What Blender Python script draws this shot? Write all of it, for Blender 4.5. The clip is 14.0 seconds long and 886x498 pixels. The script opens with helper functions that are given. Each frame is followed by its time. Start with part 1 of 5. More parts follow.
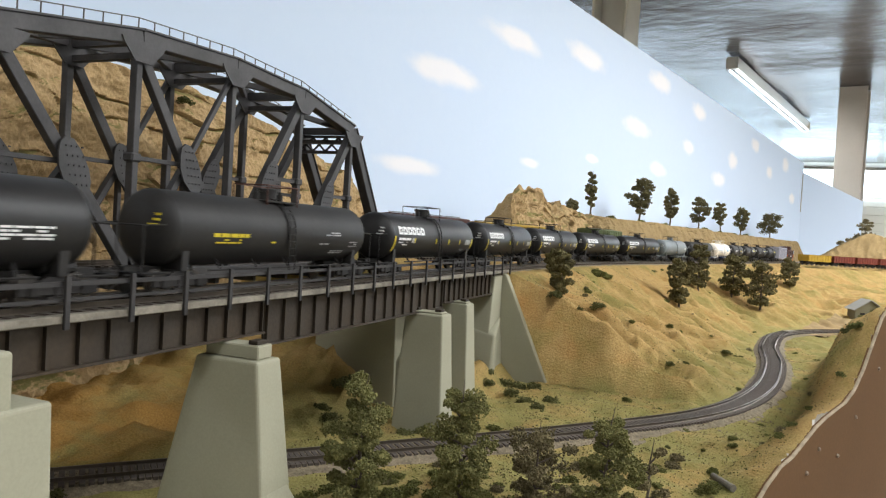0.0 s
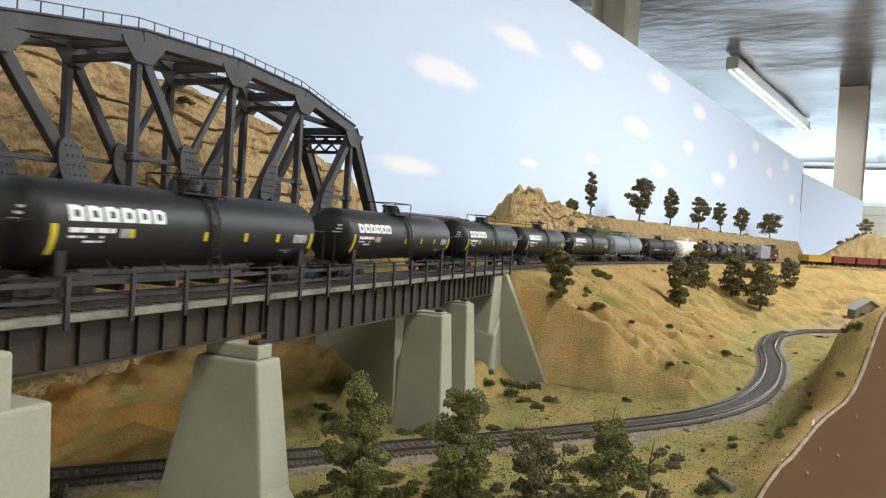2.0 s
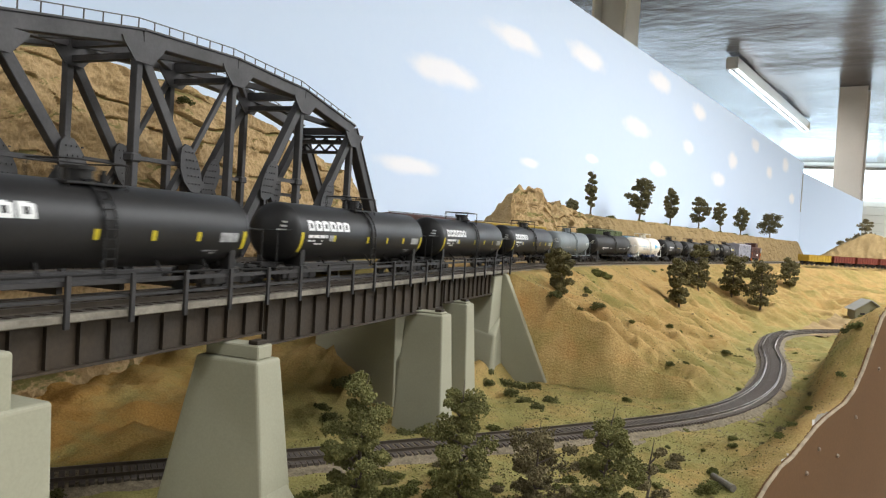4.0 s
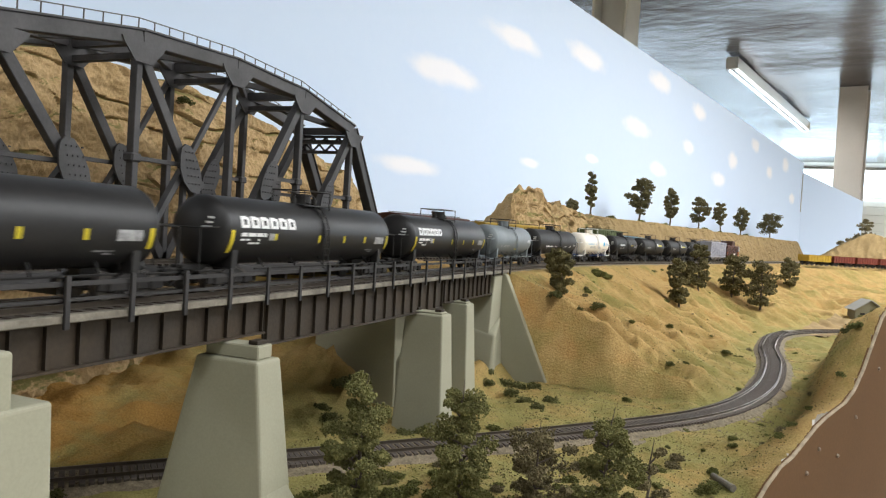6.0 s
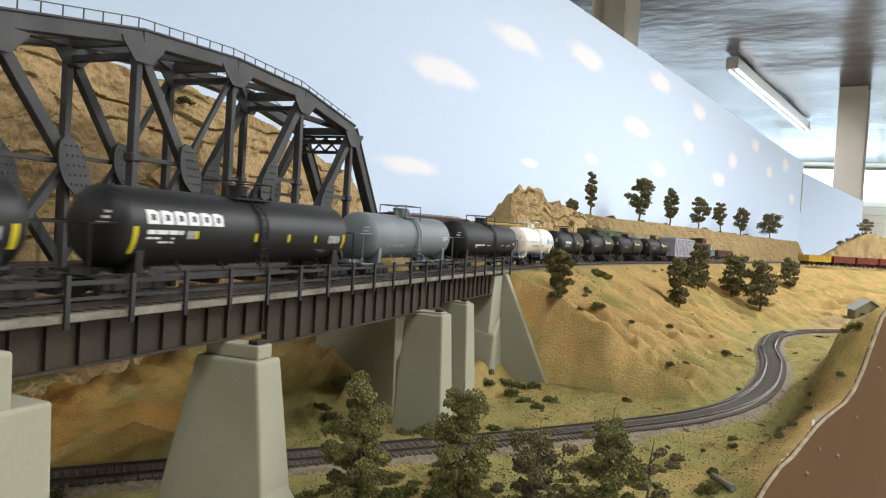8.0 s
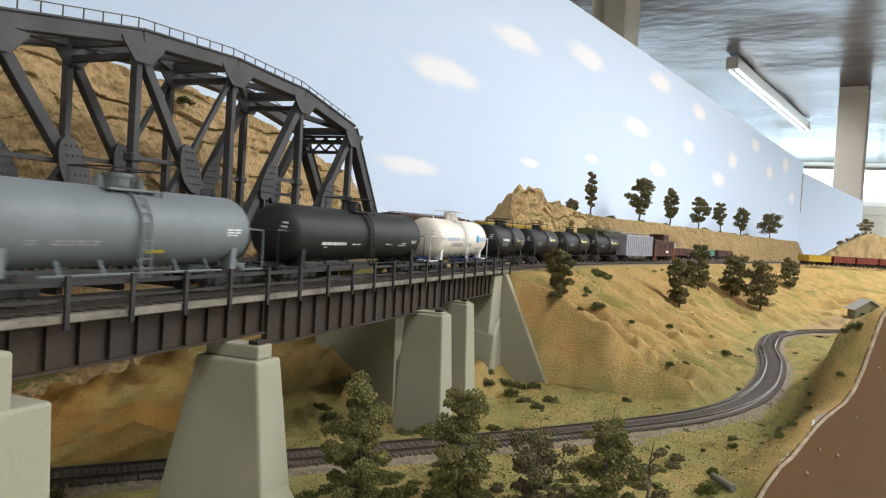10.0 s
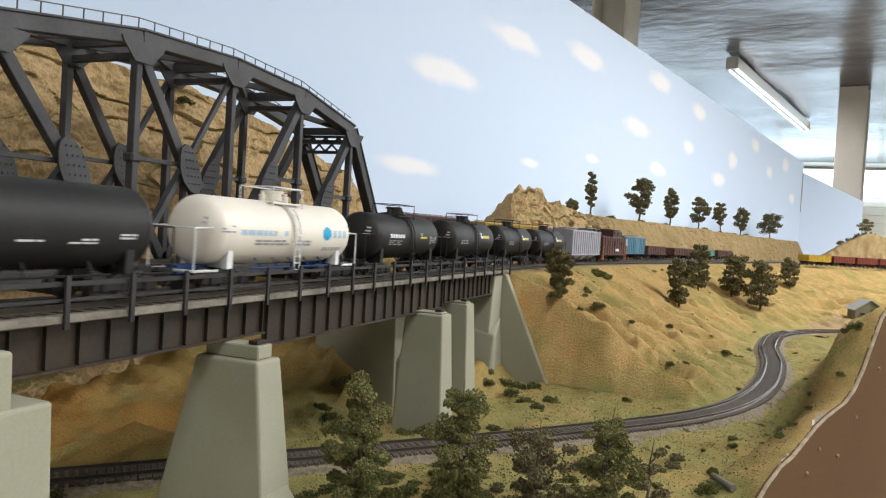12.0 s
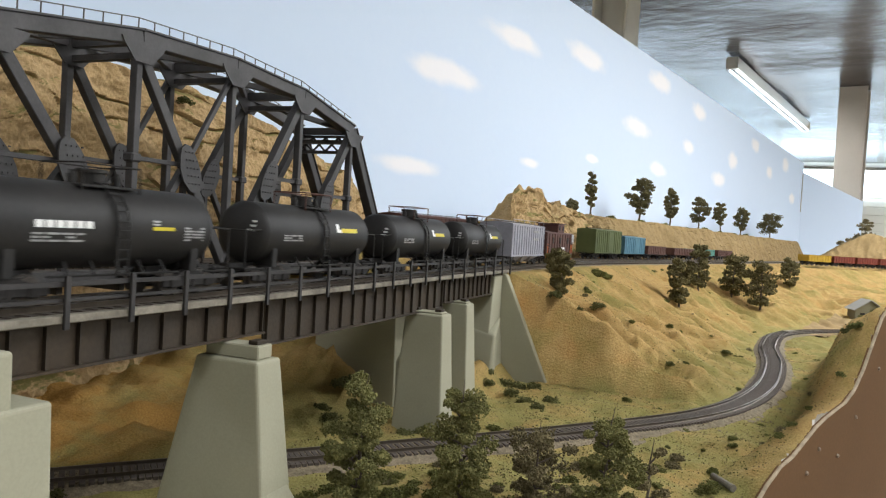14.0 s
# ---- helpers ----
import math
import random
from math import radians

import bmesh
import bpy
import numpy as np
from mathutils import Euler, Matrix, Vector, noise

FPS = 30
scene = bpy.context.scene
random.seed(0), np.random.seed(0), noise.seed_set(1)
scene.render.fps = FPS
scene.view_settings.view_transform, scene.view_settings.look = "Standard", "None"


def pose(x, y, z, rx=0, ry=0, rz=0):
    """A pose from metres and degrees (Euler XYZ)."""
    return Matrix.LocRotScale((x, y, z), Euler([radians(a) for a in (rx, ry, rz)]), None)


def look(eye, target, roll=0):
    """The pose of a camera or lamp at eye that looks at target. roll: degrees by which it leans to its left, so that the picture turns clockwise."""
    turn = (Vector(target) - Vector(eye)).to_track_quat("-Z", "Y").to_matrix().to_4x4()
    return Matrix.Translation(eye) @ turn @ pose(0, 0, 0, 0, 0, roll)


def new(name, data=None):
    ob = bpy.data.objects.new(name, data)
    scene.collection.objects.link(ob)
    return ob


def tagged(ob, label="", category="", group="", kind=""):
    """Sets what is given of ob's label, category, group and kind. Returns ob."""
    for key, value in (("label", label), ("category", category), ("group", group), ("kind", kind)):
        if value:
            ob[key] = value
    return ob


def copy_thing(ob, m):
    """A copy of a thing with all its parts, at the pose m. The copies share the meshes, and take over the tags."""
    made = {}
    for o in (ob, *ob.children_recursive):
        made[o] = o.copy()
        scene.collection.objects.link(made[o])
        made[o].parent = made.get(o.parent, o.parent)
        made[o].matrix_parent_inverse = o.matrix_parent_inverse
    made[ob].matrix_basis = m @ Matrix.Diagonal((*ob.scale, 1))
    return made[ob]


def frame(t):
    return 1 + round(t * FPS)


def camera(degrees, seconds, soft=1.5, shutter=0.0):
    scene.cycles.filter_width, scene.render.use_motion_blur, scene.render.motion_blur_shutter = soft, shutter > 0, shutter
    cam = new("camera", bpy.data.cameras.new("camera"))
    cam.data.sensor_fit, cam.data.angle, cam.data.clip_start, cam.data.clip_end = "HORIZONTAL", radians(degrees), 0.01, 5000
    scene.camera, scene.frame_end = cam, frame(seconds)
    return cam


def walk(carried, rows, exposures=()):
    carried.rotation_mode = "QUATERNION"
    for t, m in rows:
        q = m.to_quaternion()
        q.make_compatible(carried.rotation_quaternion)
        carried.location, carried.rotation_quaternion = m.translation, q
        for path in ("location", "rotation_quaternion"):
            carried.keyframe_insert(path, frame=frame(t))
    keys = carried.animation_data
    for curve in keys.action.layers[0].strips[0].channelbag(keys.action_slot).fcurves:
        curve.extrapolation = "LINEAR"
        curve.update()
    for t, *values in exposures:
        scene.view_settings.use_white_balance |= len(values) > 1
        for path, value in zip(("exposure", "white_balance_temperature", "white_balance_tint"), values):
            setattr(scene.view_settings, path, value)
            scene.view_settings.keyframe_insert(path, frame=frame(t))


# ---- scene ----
cam = camera(64.2, 14.0, soft=1.25, shutter=0.5)
EYE = (0.0, 0.0, 1.30)
VIEW = look(EYE, (-0.36471, 0.93077, 1.27443), 3.5)
walk(cam, [(0.0, VIEW), (14.0, VIEW)], exposures=[(0.0, 0.02), (8.0, 0.02), (11.0, -0.05), (14.0, -0.06)])

# ---- light: the room's daylight from far windows and rows of fluorescent tubes, most added unseen ----
world = bpy.data.worlds.new("world")
scene.world = world
world.use_nodes = True
wn = world.node_tree
bg = wn.nodes["Background"]
sky = wn.nodes.new("ShaderNodeTexSky")
sky.sky_type = "NISHITA"
sky.sun_disc = False
sky.sun_elevation, sky.sun_rotation = radians(40), radians(60)
wn.links.new(sky.outputs["Color"], bg.inputs["Color"])
bg.inputs["Strength"].default_value = 0.12


def area(name, m, sx, sy, power, color):
    l = bpy.data.lights.new(name, "AREA")
    l.shape, l.size, l.size_y, l.energy, l.color = "RECTANGLE", sx, sy, power, color
    ob = new(name, l)
    ob.matrix_world = m
    return ob


TUBE = (0.955, 0.975, 1.0)

# ---- heights and the tracks' courses ----
RAIL = 1.2655      # railhead of the main line
BED = 1.2595       # ground beside the main line
LOW = 1.1504       # valley floor
CEIL = 2.445
SPEED = 0.1347


def main_line(s, off=0.0):
    """Point and heading (radians right of north) of the main line, off metres to its right."""
    if s < 0.75:
        a, p = 0.0, Vector((-0.226, s))
    else:
        a = min((s - 0.75) / 2.40, 0.25)
        r = s - 0.75 - a * 2.40
        p = Vector((-0.226 + 2.40 * (1 - math.cos(a)) + r * math.sin(a), 0.75 + 2.40 * math.sin(a) + r * math.cos(a)))
    return p + off * Vector((math.cos(a), -math.sin(a))), a


def rear_line(s):
    """The second track: straight through the truss bridge, then closing up to the main line."""
    e = min(max((s - 0.72) / 0.55, 0), 1)
    e = e * e * (3 - 2 * e)
    p, a = main_line(s, -0.164 + 0.104 * e)
    return p, a


def low_line(u):
    """The branch line on the valley floor, u from 0 to 1."""
    pts = [(-0.720, -0.120), (-0.496, 0.080), (-0.320, 0.285), (-0.227, 0.385), (-0.099, 0.530), (0.0, 0.664), (0.0496, 0.808), (0.0736, 1.000),
           (0.080, 1.200), (0.120, 1.408), (0.256, 1.560), (0.480, 1.648)]
    f = u * (len(pts) - 3)
    i = min(int(f), len(pts) - 4)
    f -= i
    p = [Vector(q) for q in pts[i:i + 4]]
    return 0.5 * (2 * p[1] + (p[2] - p[0]) * f + (2 * p[0] - 5 * p[1] + 4 * p[2] - p[3]) * f ** 2
                  + (3 * p[1] - p[0] - 3 * p[2] + p[3]) * f ** 3)


def backdrop_x(y):
    return -0.80 + 0.25 * y


def fascia_x(y):
    return 0.0316 + (y - 0.4809) * 0.476


# ---- materials ----
def material(name, base, rough=0.6, metal=0.0, var=0.25, scale=60.0, fine=600.0, bump=0.15, second=None, mix=0.5, spec=0.3, isl=0.0):
    """A painted or natural surface: two scales of noise in the colour and a fine relief."""
    m = bpy.data.materials.new(name)
    m.use_nodes = True
    n, l = m.node_tree.nodes, m.node_tree.links
    b = n["Principled BSDF"]
    b.inputs["Roughness"].default_value, b.inputs["Metallic"].default_value = rough, metal
    b.inputs["Specular IOR Level"].default_value = spec
    tc = n.new("ShaderNodeTexCoord")
    out = []
    for s, d in ((scale, 5), (fine, 3)):
        t = n.new("ShaderNodeTexNoise")
        t.inputs["Scale"].default_value, t.inputs["Detail"].default_value = s, d
        l.new(tc.outputs["Object"], t.inputs["Vector"])
        out.append(t)
    second = second or tuple(c * (1 - var * 1.6) for c in base)
    ramp = n.new("ShaderNodeValToRGB")
    ramp.color_ramp.elements[0].position, ramp.color_ramp.elements[1].position = 0.5 - mix * 0.35, 0.5 + mix * 0.35
    ramp.color_ramp.elements[0].color, ramp.color_ramp.elements[1].color = (*second, 1), (*base, 1)
    l.new(out[0].outputs["Fac"], ramp.inputs["Fac"])
    mul = n.new("ShaderNodeMix")
    mul.data_type, mul.blend_type = "RGBA", "OVERLAY"
    mul.inputs["Factor"].default_value = var
    l.new(ramp.outputs["Color"], mul.inputs["A"])
    l.new(out[1].outputs["Fac"], mul.inputs["B"])
    last = mul.outputs["Result"]
    if isl:
        geo, hsv = n.new("ShaderNodeNewGeometry"), n.new("ShaderNodeHueSaturation")
        mr = n.new("ShaderNodeMapRange")
        mr.inputs["To Min"].default_value, mr.inputs["To Max"].default_value = 1 - isl, 1 + isl
        l.new(geo.outputs["Random Per Island"], mr.inputs["Value"])
        l.new(mr.outputs["Result"], hsv.inputs["Value"])
        l.new(last, hsv.inputs["Color"])
        last = hsv.outputs["Color"]
    l.new(last, b.inputs["Base Color"])
    if bump:
        bp = n.new("ShaderNodeBump")
        bp.inputs["Strength"].default_value, bp.inputs["Distance"].default_value = bump, 0.4 / fine
        l.new(out[1].outputs["Fac"], bp.inputs["Height"])
        l.new(bp.outputs["Normal"], b.inputs["Normal"])
    return m


def glowing(name, color, strength):
    m = bpy.data.materials.new(name)
    m.use_nodes = True
    b = m.node_tree.nodes["Principled BSDF"]
    b.inputs["Base Color"].default_value = (*color, 1)
    b.inputs["Emission Color"].default_value, b.inputs["Emission Strength"].default_value = (*color, 1), strength
    return m


STEEL = material("painted_bridge_steel", (0.075, 0.072, 0.072), 0.55, 0, 0.25, 40, 500, 0.1)
GIRDER = material("weathered_girder_steel", (0.036, 0.030, 0.024), 0.6, 0, 0.3, 30, 500, 0.15, (0.050, 0.034, 0.019), 0.8)
CONCRETE = material("grey_green_concrete", (0.37, 0.36, 0.265), 0.8, 0, 0.10, 18, 900, 0.08, (0.30, 0.29, 0.21), 0.9)
RAILING = material("dark_railing_steel", (0.045, 0.042, 0.041), 0.55, 0, 0.25, 40, 500, 0.1)
WALKWAY = material("pale_walkway_wood", (0.27, 0.245, 0.195), 0.8, 0, 0.25, 90, 700, 0.2, (0.13, 0.115, 0.09))
TIE = material("weathered_sleeper_wood", (0.115, 0.095, 0.078), 0.85, 0, 0.3, 90, 900, 0.2)
RAILM = material("weathered_rail", (0.15, 0.125, 0.10), 0.4, 0.7, 0.2, 90, 900, 0.05)
GRAVEL = material("grey_ballast", (0.235, 0.19, 0.125), 0.9, 0, 0.6, 300, 900, 0.8, (0.13, 0.105, 0.07), isl=0.35)
BLACK = material("black_tank_paint", (0.016, 0.0155, 0.0155), 0.45, 0, 0.25, 30, 500, 0.05, (0.020, 0.019, 0.018), 0.8, 0.28)
BLACK2 = material("dusty_black_tank_paint", (0.015, 0.0145, 0.014), 0.55, 0, 0.3, 30, 500, 0.05, (0.028, 0.026, 0.024), 0.8, 0.25)
GREYT = material("blue_grey_tank_paint", (0.185, 0.208, 0.215), 0.5, 0, 0.12, 30, 500, 0.04)
WHITET = material("cream_white_tank_paint", (0.82, 0.76, 0.65), 0.4, 0, 0.06, 30, 500, 0.03)
BLUEF = material("dark_blue_frame_paint", (0.02, 0.05, 0.16), 0.5, 0, 0.2, 60, 500, 0.05)
TRUCK = material("grimy_truck_casting", (0.030, 0.027, 0.025), 0.75, 0.1, 0.35, 120, 700, 0.2)
WHEELM = material("worn_wheel_steel", (0.12, 0.11, 0.10), 0.35, 0.8, 0.2, 120, 700, 0.05)
LETTER = material("white_lettering", (0.78, 0.78, 0.76), 0.5, 0, 0.08, 200, 900, 0)
LETTERG = material("faded_grey_lettering", (0.42, 0.42, 0.42), 0.5, 0, 0.3, 400, 900, 0)
YELLOW = material("yellow_marking", (0.62, 0.50, 0.03), 0.5, 0, 0.1, 200, 900, 0)
LBLUE = material("light_blue_lettering", (0.45, 0.57, 0.66), 0.5, 0, 0.1, 200, 900, 0)
CYAN = material("bright_blue_emblem", (0.02, 0.36, 0.62), 0.5, 0, 0.1, 200, 900, 0)
HOPPER = material("pale_grey_hopper_paint", (0.34, 0.34, 0.385), 0.6, 0, 0.15, 60, 600, 0.05)
BROWN = material("oxide_brown_car_paint", (0.10, 0.045, 0.035), 0.65, 0, 0.2, 60, 600, 0.05)
GREENC = material("olive_green_car_paint", (0.095, 0.118, 0.045), 0.65, 0, 0.15, 60, 600, 0.05)
BLUEC = material("faded_blue_car_paint", (0.085, 0.20, 0.27), 0.65, 0, 0.15, 60, 600, 0.05)
REDC = material("red_oxide_hopper_paint", (0.17, 0.038, 0.024), 0.6, 0, 0.2, 60, 600, 0.05)
YELC = material("yellow_car_paint", (0.42, 0.27, 0.03), 0.6, 0, 0.15, 60, 600, 0.05)
TEALC = material("teal_car_paint", (0.08, 0.24, 0.20), 0.6, 0, 0.15, 60, 600, 0.05)
ORANGE = material("orange_marking", (0.65, 0.17, 0.03), 0.6, 0, 0.1, 200, 900, 0)
BARK = material("dry_bark", (0.16, 0.13, 0.10), 0.9, 0, 0.3, 200, 900, 0.4)
LEAF = material("dark_green_foam_foliage", (0.150, 0.146, 0.054), 0.9, 0, 0.4, 120, 900, 0.5, (0.085, 0.086, 0.034), 0.8, 0.1, isl=0.3)
LEAFG = material("olive_grey_foliage", (0.22, 0.185, 0.098), 0.9, 0, 0.4, 120, 900, 0.5, (0.13, 0.108, 0.058), 0.8, 0.1, isl=0.3)
SHRUB = material("green_shrub_flock", (0.200, 0.195, 0.060), 0.9, 0, 0.4, 150, 900, 0.5, (0.075, 0.08, 0.028), 0.8, 0.1, isl=0.4)
LEAFD = material("dark_olive_foliage", (0.170, 0.148, 0.066), 0.9, 0, 0.4, 120, 900, 0.5, (0.095, 0.084, 0.040), 0.8, 0.1, isl=0.35)
LEAFF = material("grey_green_foam_foliage", (0.235, 0.220, 0.084), 0.9, 0, 0.4, 120, 900, 0.5, (0.120, 0.122, 0.046), 0.8, 0.1, isl=0.25)
STRAW = material("straw_flock", (0.32, 0.25, 0.12), 0.95, 0, 0.4, 150, 900, 0.3, isl=0.4)
SAND = material("sandy_road", (0.33, 0.23, 0.11), 0.95, 0, 0.2, 40, 700, 0.3)
HOUSE = material("cream_house_siding", (0.21, 0.195, 0.125), 0.8, 0, 0.1, 60, 600, 0.1)
PALE = material("pale_grey_roofing", (0.36, 0.355, 0.32), 0.7, 0, 0.1, 60, 600, 0.1)
FASCIA = material("brown_hardboard", (0.140, 0.075, 0.033), 0.6, 0, 0.12, 6, 400, 0.04, (0.100, 0.052, 0.022), 0.9, 0.08)
EDGE = material("raw_plaster_edge", (0.42, 0.34, 0.23), 0.85, 0, 0.25, 120, 700, 0.4)
SCREW = material("zinc_screw", (0.26, 0.20, 0.15), 0.5, 0.5, 0.1, 300, 900, 0)
CREAM = material("cream_wall_paint", (0.74, 0.71, 0.62), 0.6, 0, 0.05, 3, 200, 0.02)
BEAMM = material("beige_column_paint", (0.52, 0.47, 0.40), 0.5, 0, 0.08, 3, 200, 0.02)
ENAMEL = material("white_fixture_enamel", (0.62, 0.60, 0.55), 0.4, 0, 0.05, 20, 300, 0)
TUBEM = glowing("lit_tube", (0.94, 0.97, 1.0), 3.0)
PANE = glowing("daylight_window", (0.74, 0.88, 1.0), 2.8)


def ground_material():
    """Tan scenic turf: sandy earth with green flock, orange earth and dry grass in patches."""
    m = bpy.data.materials.new("scenic_turf")
    m.use_nodes = True
    n, l = m.node_tree.nodes, m.node_tree.links
    b = n["Principled BSDF"]
    b.inputs["Roughness"].default_value, b.inputs["Specular IOR Level"].default_value = 0.95, 0.1
    tc = n.new("ShaderNodeTexCoord")

    def noise_at(scale, detail, lo, hi, offset=0.0):
        t, r, mp = n.new("ShaderNodeTexNoise"), n.new("ShaderNodeMapRange"), n.new("ShaderNodeMapping")
        mp.inputs["Location"].default_value = (offset, offset * 0.7, 0)
        t.inputs["Scale"].default_value, t.inputs["Detail"].default_value = scale, detail
        t.inputs["Roughness"].default_value = 0.65
        r.inputs["From Min"].default_value, r.inputs["From Max"].default_value = lo, hi
        l.new(tc.outputs["Object"], mp.inputs["Vector"])
        l.new(mp.outputs["Vector"], t.inputs["Vector"])
        l.new(t.outputs["Fac"], r.inputs["Value"])
        return r.outputs["Result"]

    def mixed(fac, a, b2):
        x = n.new("ShaderNodeMix")
        x.data_type = "RGBA"
        l.new(fac, x.inputs["Factor"])
        for sock, v in ((x.inputs["A"], a), (x.inputs["B"], b2)):
            if isinstance(v, tuple):
                sock.default_value = (*v, 1)
            else:
                l.new(v, sock)
        return x.outputs["Result"]

    tan = mixed(noise_at(70, 8, 0.3, 0.7), (0.335, 0.214, 0.078), (0.440, 0.295, 0.118))
    c = mixed(noise_at(16, 7, 0.52, 0.74, 3.1), tan, (0.38, 0.205, 0.068))
    c = mixed(noise_at(11, 9, 0.45, 0.66, 7.7), c, (0.222, 0.190, 0.060))
    # lower ground is greener
    sep, mr = n.new("ShaderNodeSeparateXYZ"), n.new("ShaderNodeMapRange")
    l.new(tc.outputs["Object"], sep.inputs["Vector"])
    l.new(sep.outputs["Z"], mr.inputs["Value"])
    mr.inputs["From Min"].default_value, mr.inputs["From Max"].default_value = 1.180, 1.150
    mu = n.new("ShaderNodeMath")
    mu.operation = "MULTIPLY"
    l.new(mr.outputs["Result"], mu.inputs[0])
    l.new(noise_at(22, 8, 0.32, 0.55, 1.3), mu.inputs[1])
    c = mixed(mu.outputs["Value"], c, (0.245, 0.218, 0.075))
    # ochre earth showing on the bank under the bridges
    rx, rz = n.new("ShaderNodeMapRange"), n.new("ShaderNodeMapRange")
    l.new(sep.outputs["X"], rx.inputs["Value"])
    rx.inputs["From Min"].default_value, rx.inputs["From Max"].default_value = -0.30, -0.35
    l.new(sep.outputs["Z"], rz.inputs["Value"])
    rz.inputs["From Min"].default_value, rz.inputs["From Max"].default_value = 1.182, 1.168
    m1, m2 = n.new("ShaderNodeMath"), n.new("ShaderNodeMath")
    m1.operation = m2.operation = "MULTIPLY"
    l.new(rx.outputs["Result"], m1.inputs[0])
    l.new(rz.outputs["Result"], m1.inputs[1])
    l.new(m1.outputs["Value"], m2.inputs[0])
    l.new(noise_at(14, 6, 0.35, 0.55, 2.2), m2.inputs[1])
    c = mixed(m2.outputs["Value"], c, (0.36, 0.20, 0.055))
    speck = mixed(noise_at(900, 3, 0.35, 0.65, 5.0), (0.25, 0.25, 0.25), (0.75, 0.75, 0.75))
    ov = n.new("ShaderNodeMix")
    ov.data_type, ov.blend_type = "RGBA", "OVERLAY"
    ov.inputs["Factor"].default_value = 0.38
    l.new(c, ov.inputs["A"])
    l.new(speck, ov.inputs["B"])
    l.new(ov.outputs["Result"], b.inputs["Base Color"])
    bp = n.new("ShaderNodeBump")
    bp.inputs["Strength"].default_value, bp.inputs["Distance"].default_value = 0.5, 0.0020
    l.new(noise_at(500, 4, 0.2, 0.8), bp.inputs["Height"])
    l.new(bp.outputs["Normal"], b.inputs["Normal"])
    return m


def rock_material():
    """Cast-plaster sandstone: tan beds mottled ochre, darkened to brown where pointiness finds hollows."""
    m = material("tan_cast_rock", (0.49, 0.345, 0.180), 0.9, 0, 0.45, 28, 420, 0.6, (0.36, 0.245, 0.115), 0.8, 0.1)
    n, l = m.node_tree.nodes, m.node_tree.links
    b = n["Principled BSDF"]
    src = b.inputs["Base Color"].links[0].from_socket
    # hollows of the mesh are mixed towards a darker brown
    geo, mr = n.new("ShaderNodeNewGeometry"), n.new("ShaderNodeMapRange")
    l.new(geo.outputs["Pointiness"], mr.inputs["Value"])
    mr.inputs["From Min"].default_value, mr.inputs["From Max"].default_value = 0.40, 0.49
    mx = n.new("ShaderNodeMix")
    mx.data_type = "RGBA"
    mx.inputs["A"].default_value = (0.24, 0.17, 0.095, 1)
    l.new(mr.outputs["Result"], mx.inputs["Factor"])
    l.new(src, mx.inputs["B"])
    # turf lying on the ledges and on the top
    sep, up, tf, tm = n.new("ShaderNodeSeparateXYZ"), n.new("ShaderNodeMapRange"), n.new("ShaderNodeMix"), n.new("ShaderNodeTexNoise")
    l.new(geo.outputs["Normal"], sep.inputs["Vector"])
    tm.inputs["Scale"].default_value, tm.inputs["Detail"].default_value = 25, 6
    ad = n.new("ShaderNodeMath")
    ad.operation = "MULTIPLY"
    l.new(sep.outputs["Z"], ad.inputs[0])
    l.new(tm.outputs["Fac"], ad.inputs[1])
    l.new(ad.outputs["Value"], up.inputs["Value"])
    up.inputs["From Min"].default_value, up.inputs["From Max"].default_value = 0.30, 0.42
    tf.data_type = "RGBA"
    l.new(up.outputs["Result"], tf.inputs["Factor"])
    l.new(mx.outputs["Result"], tf.inputs["A"])
    tf.inputs["B"].default_value = (0.20, 0.175, 0.062, 1)
    l.new(tf.outputs["Result"], b.inputs["Base Color"])
    return m


CLOUDS = ((1.125, 1.412, 0.095, 0.020), (1.215, 1.592, 0.135, 0.030), (1.455, 1.718, 0.130, 0.030), (1.550, 1.465, 0.055, 0.014), (1.81, 1.763, 0.13, 0.034),
          (1.87, 1.513, 0.045, 0.013), (2.34, 1.815, 0.13, 0.038), (2.18, 1.645, 0.13, 0.034), (2.77, 1.795, 0.11, 0.038), (3.09, 1.577, 0.14, 0.040),
          (3.29, 1.678, 0.11, 0.05), (3.68, 1.797, 0.12, 0.045), (4.03, 1.705, 0.12, 0.045), (2.67, 1.65, 0.09, 0.034), (2.37, 1.54, 0.10, 0.030), (4.44, 1.79, 0.16, 0.06), (4.7, 1.62, 0.14, 0.05))


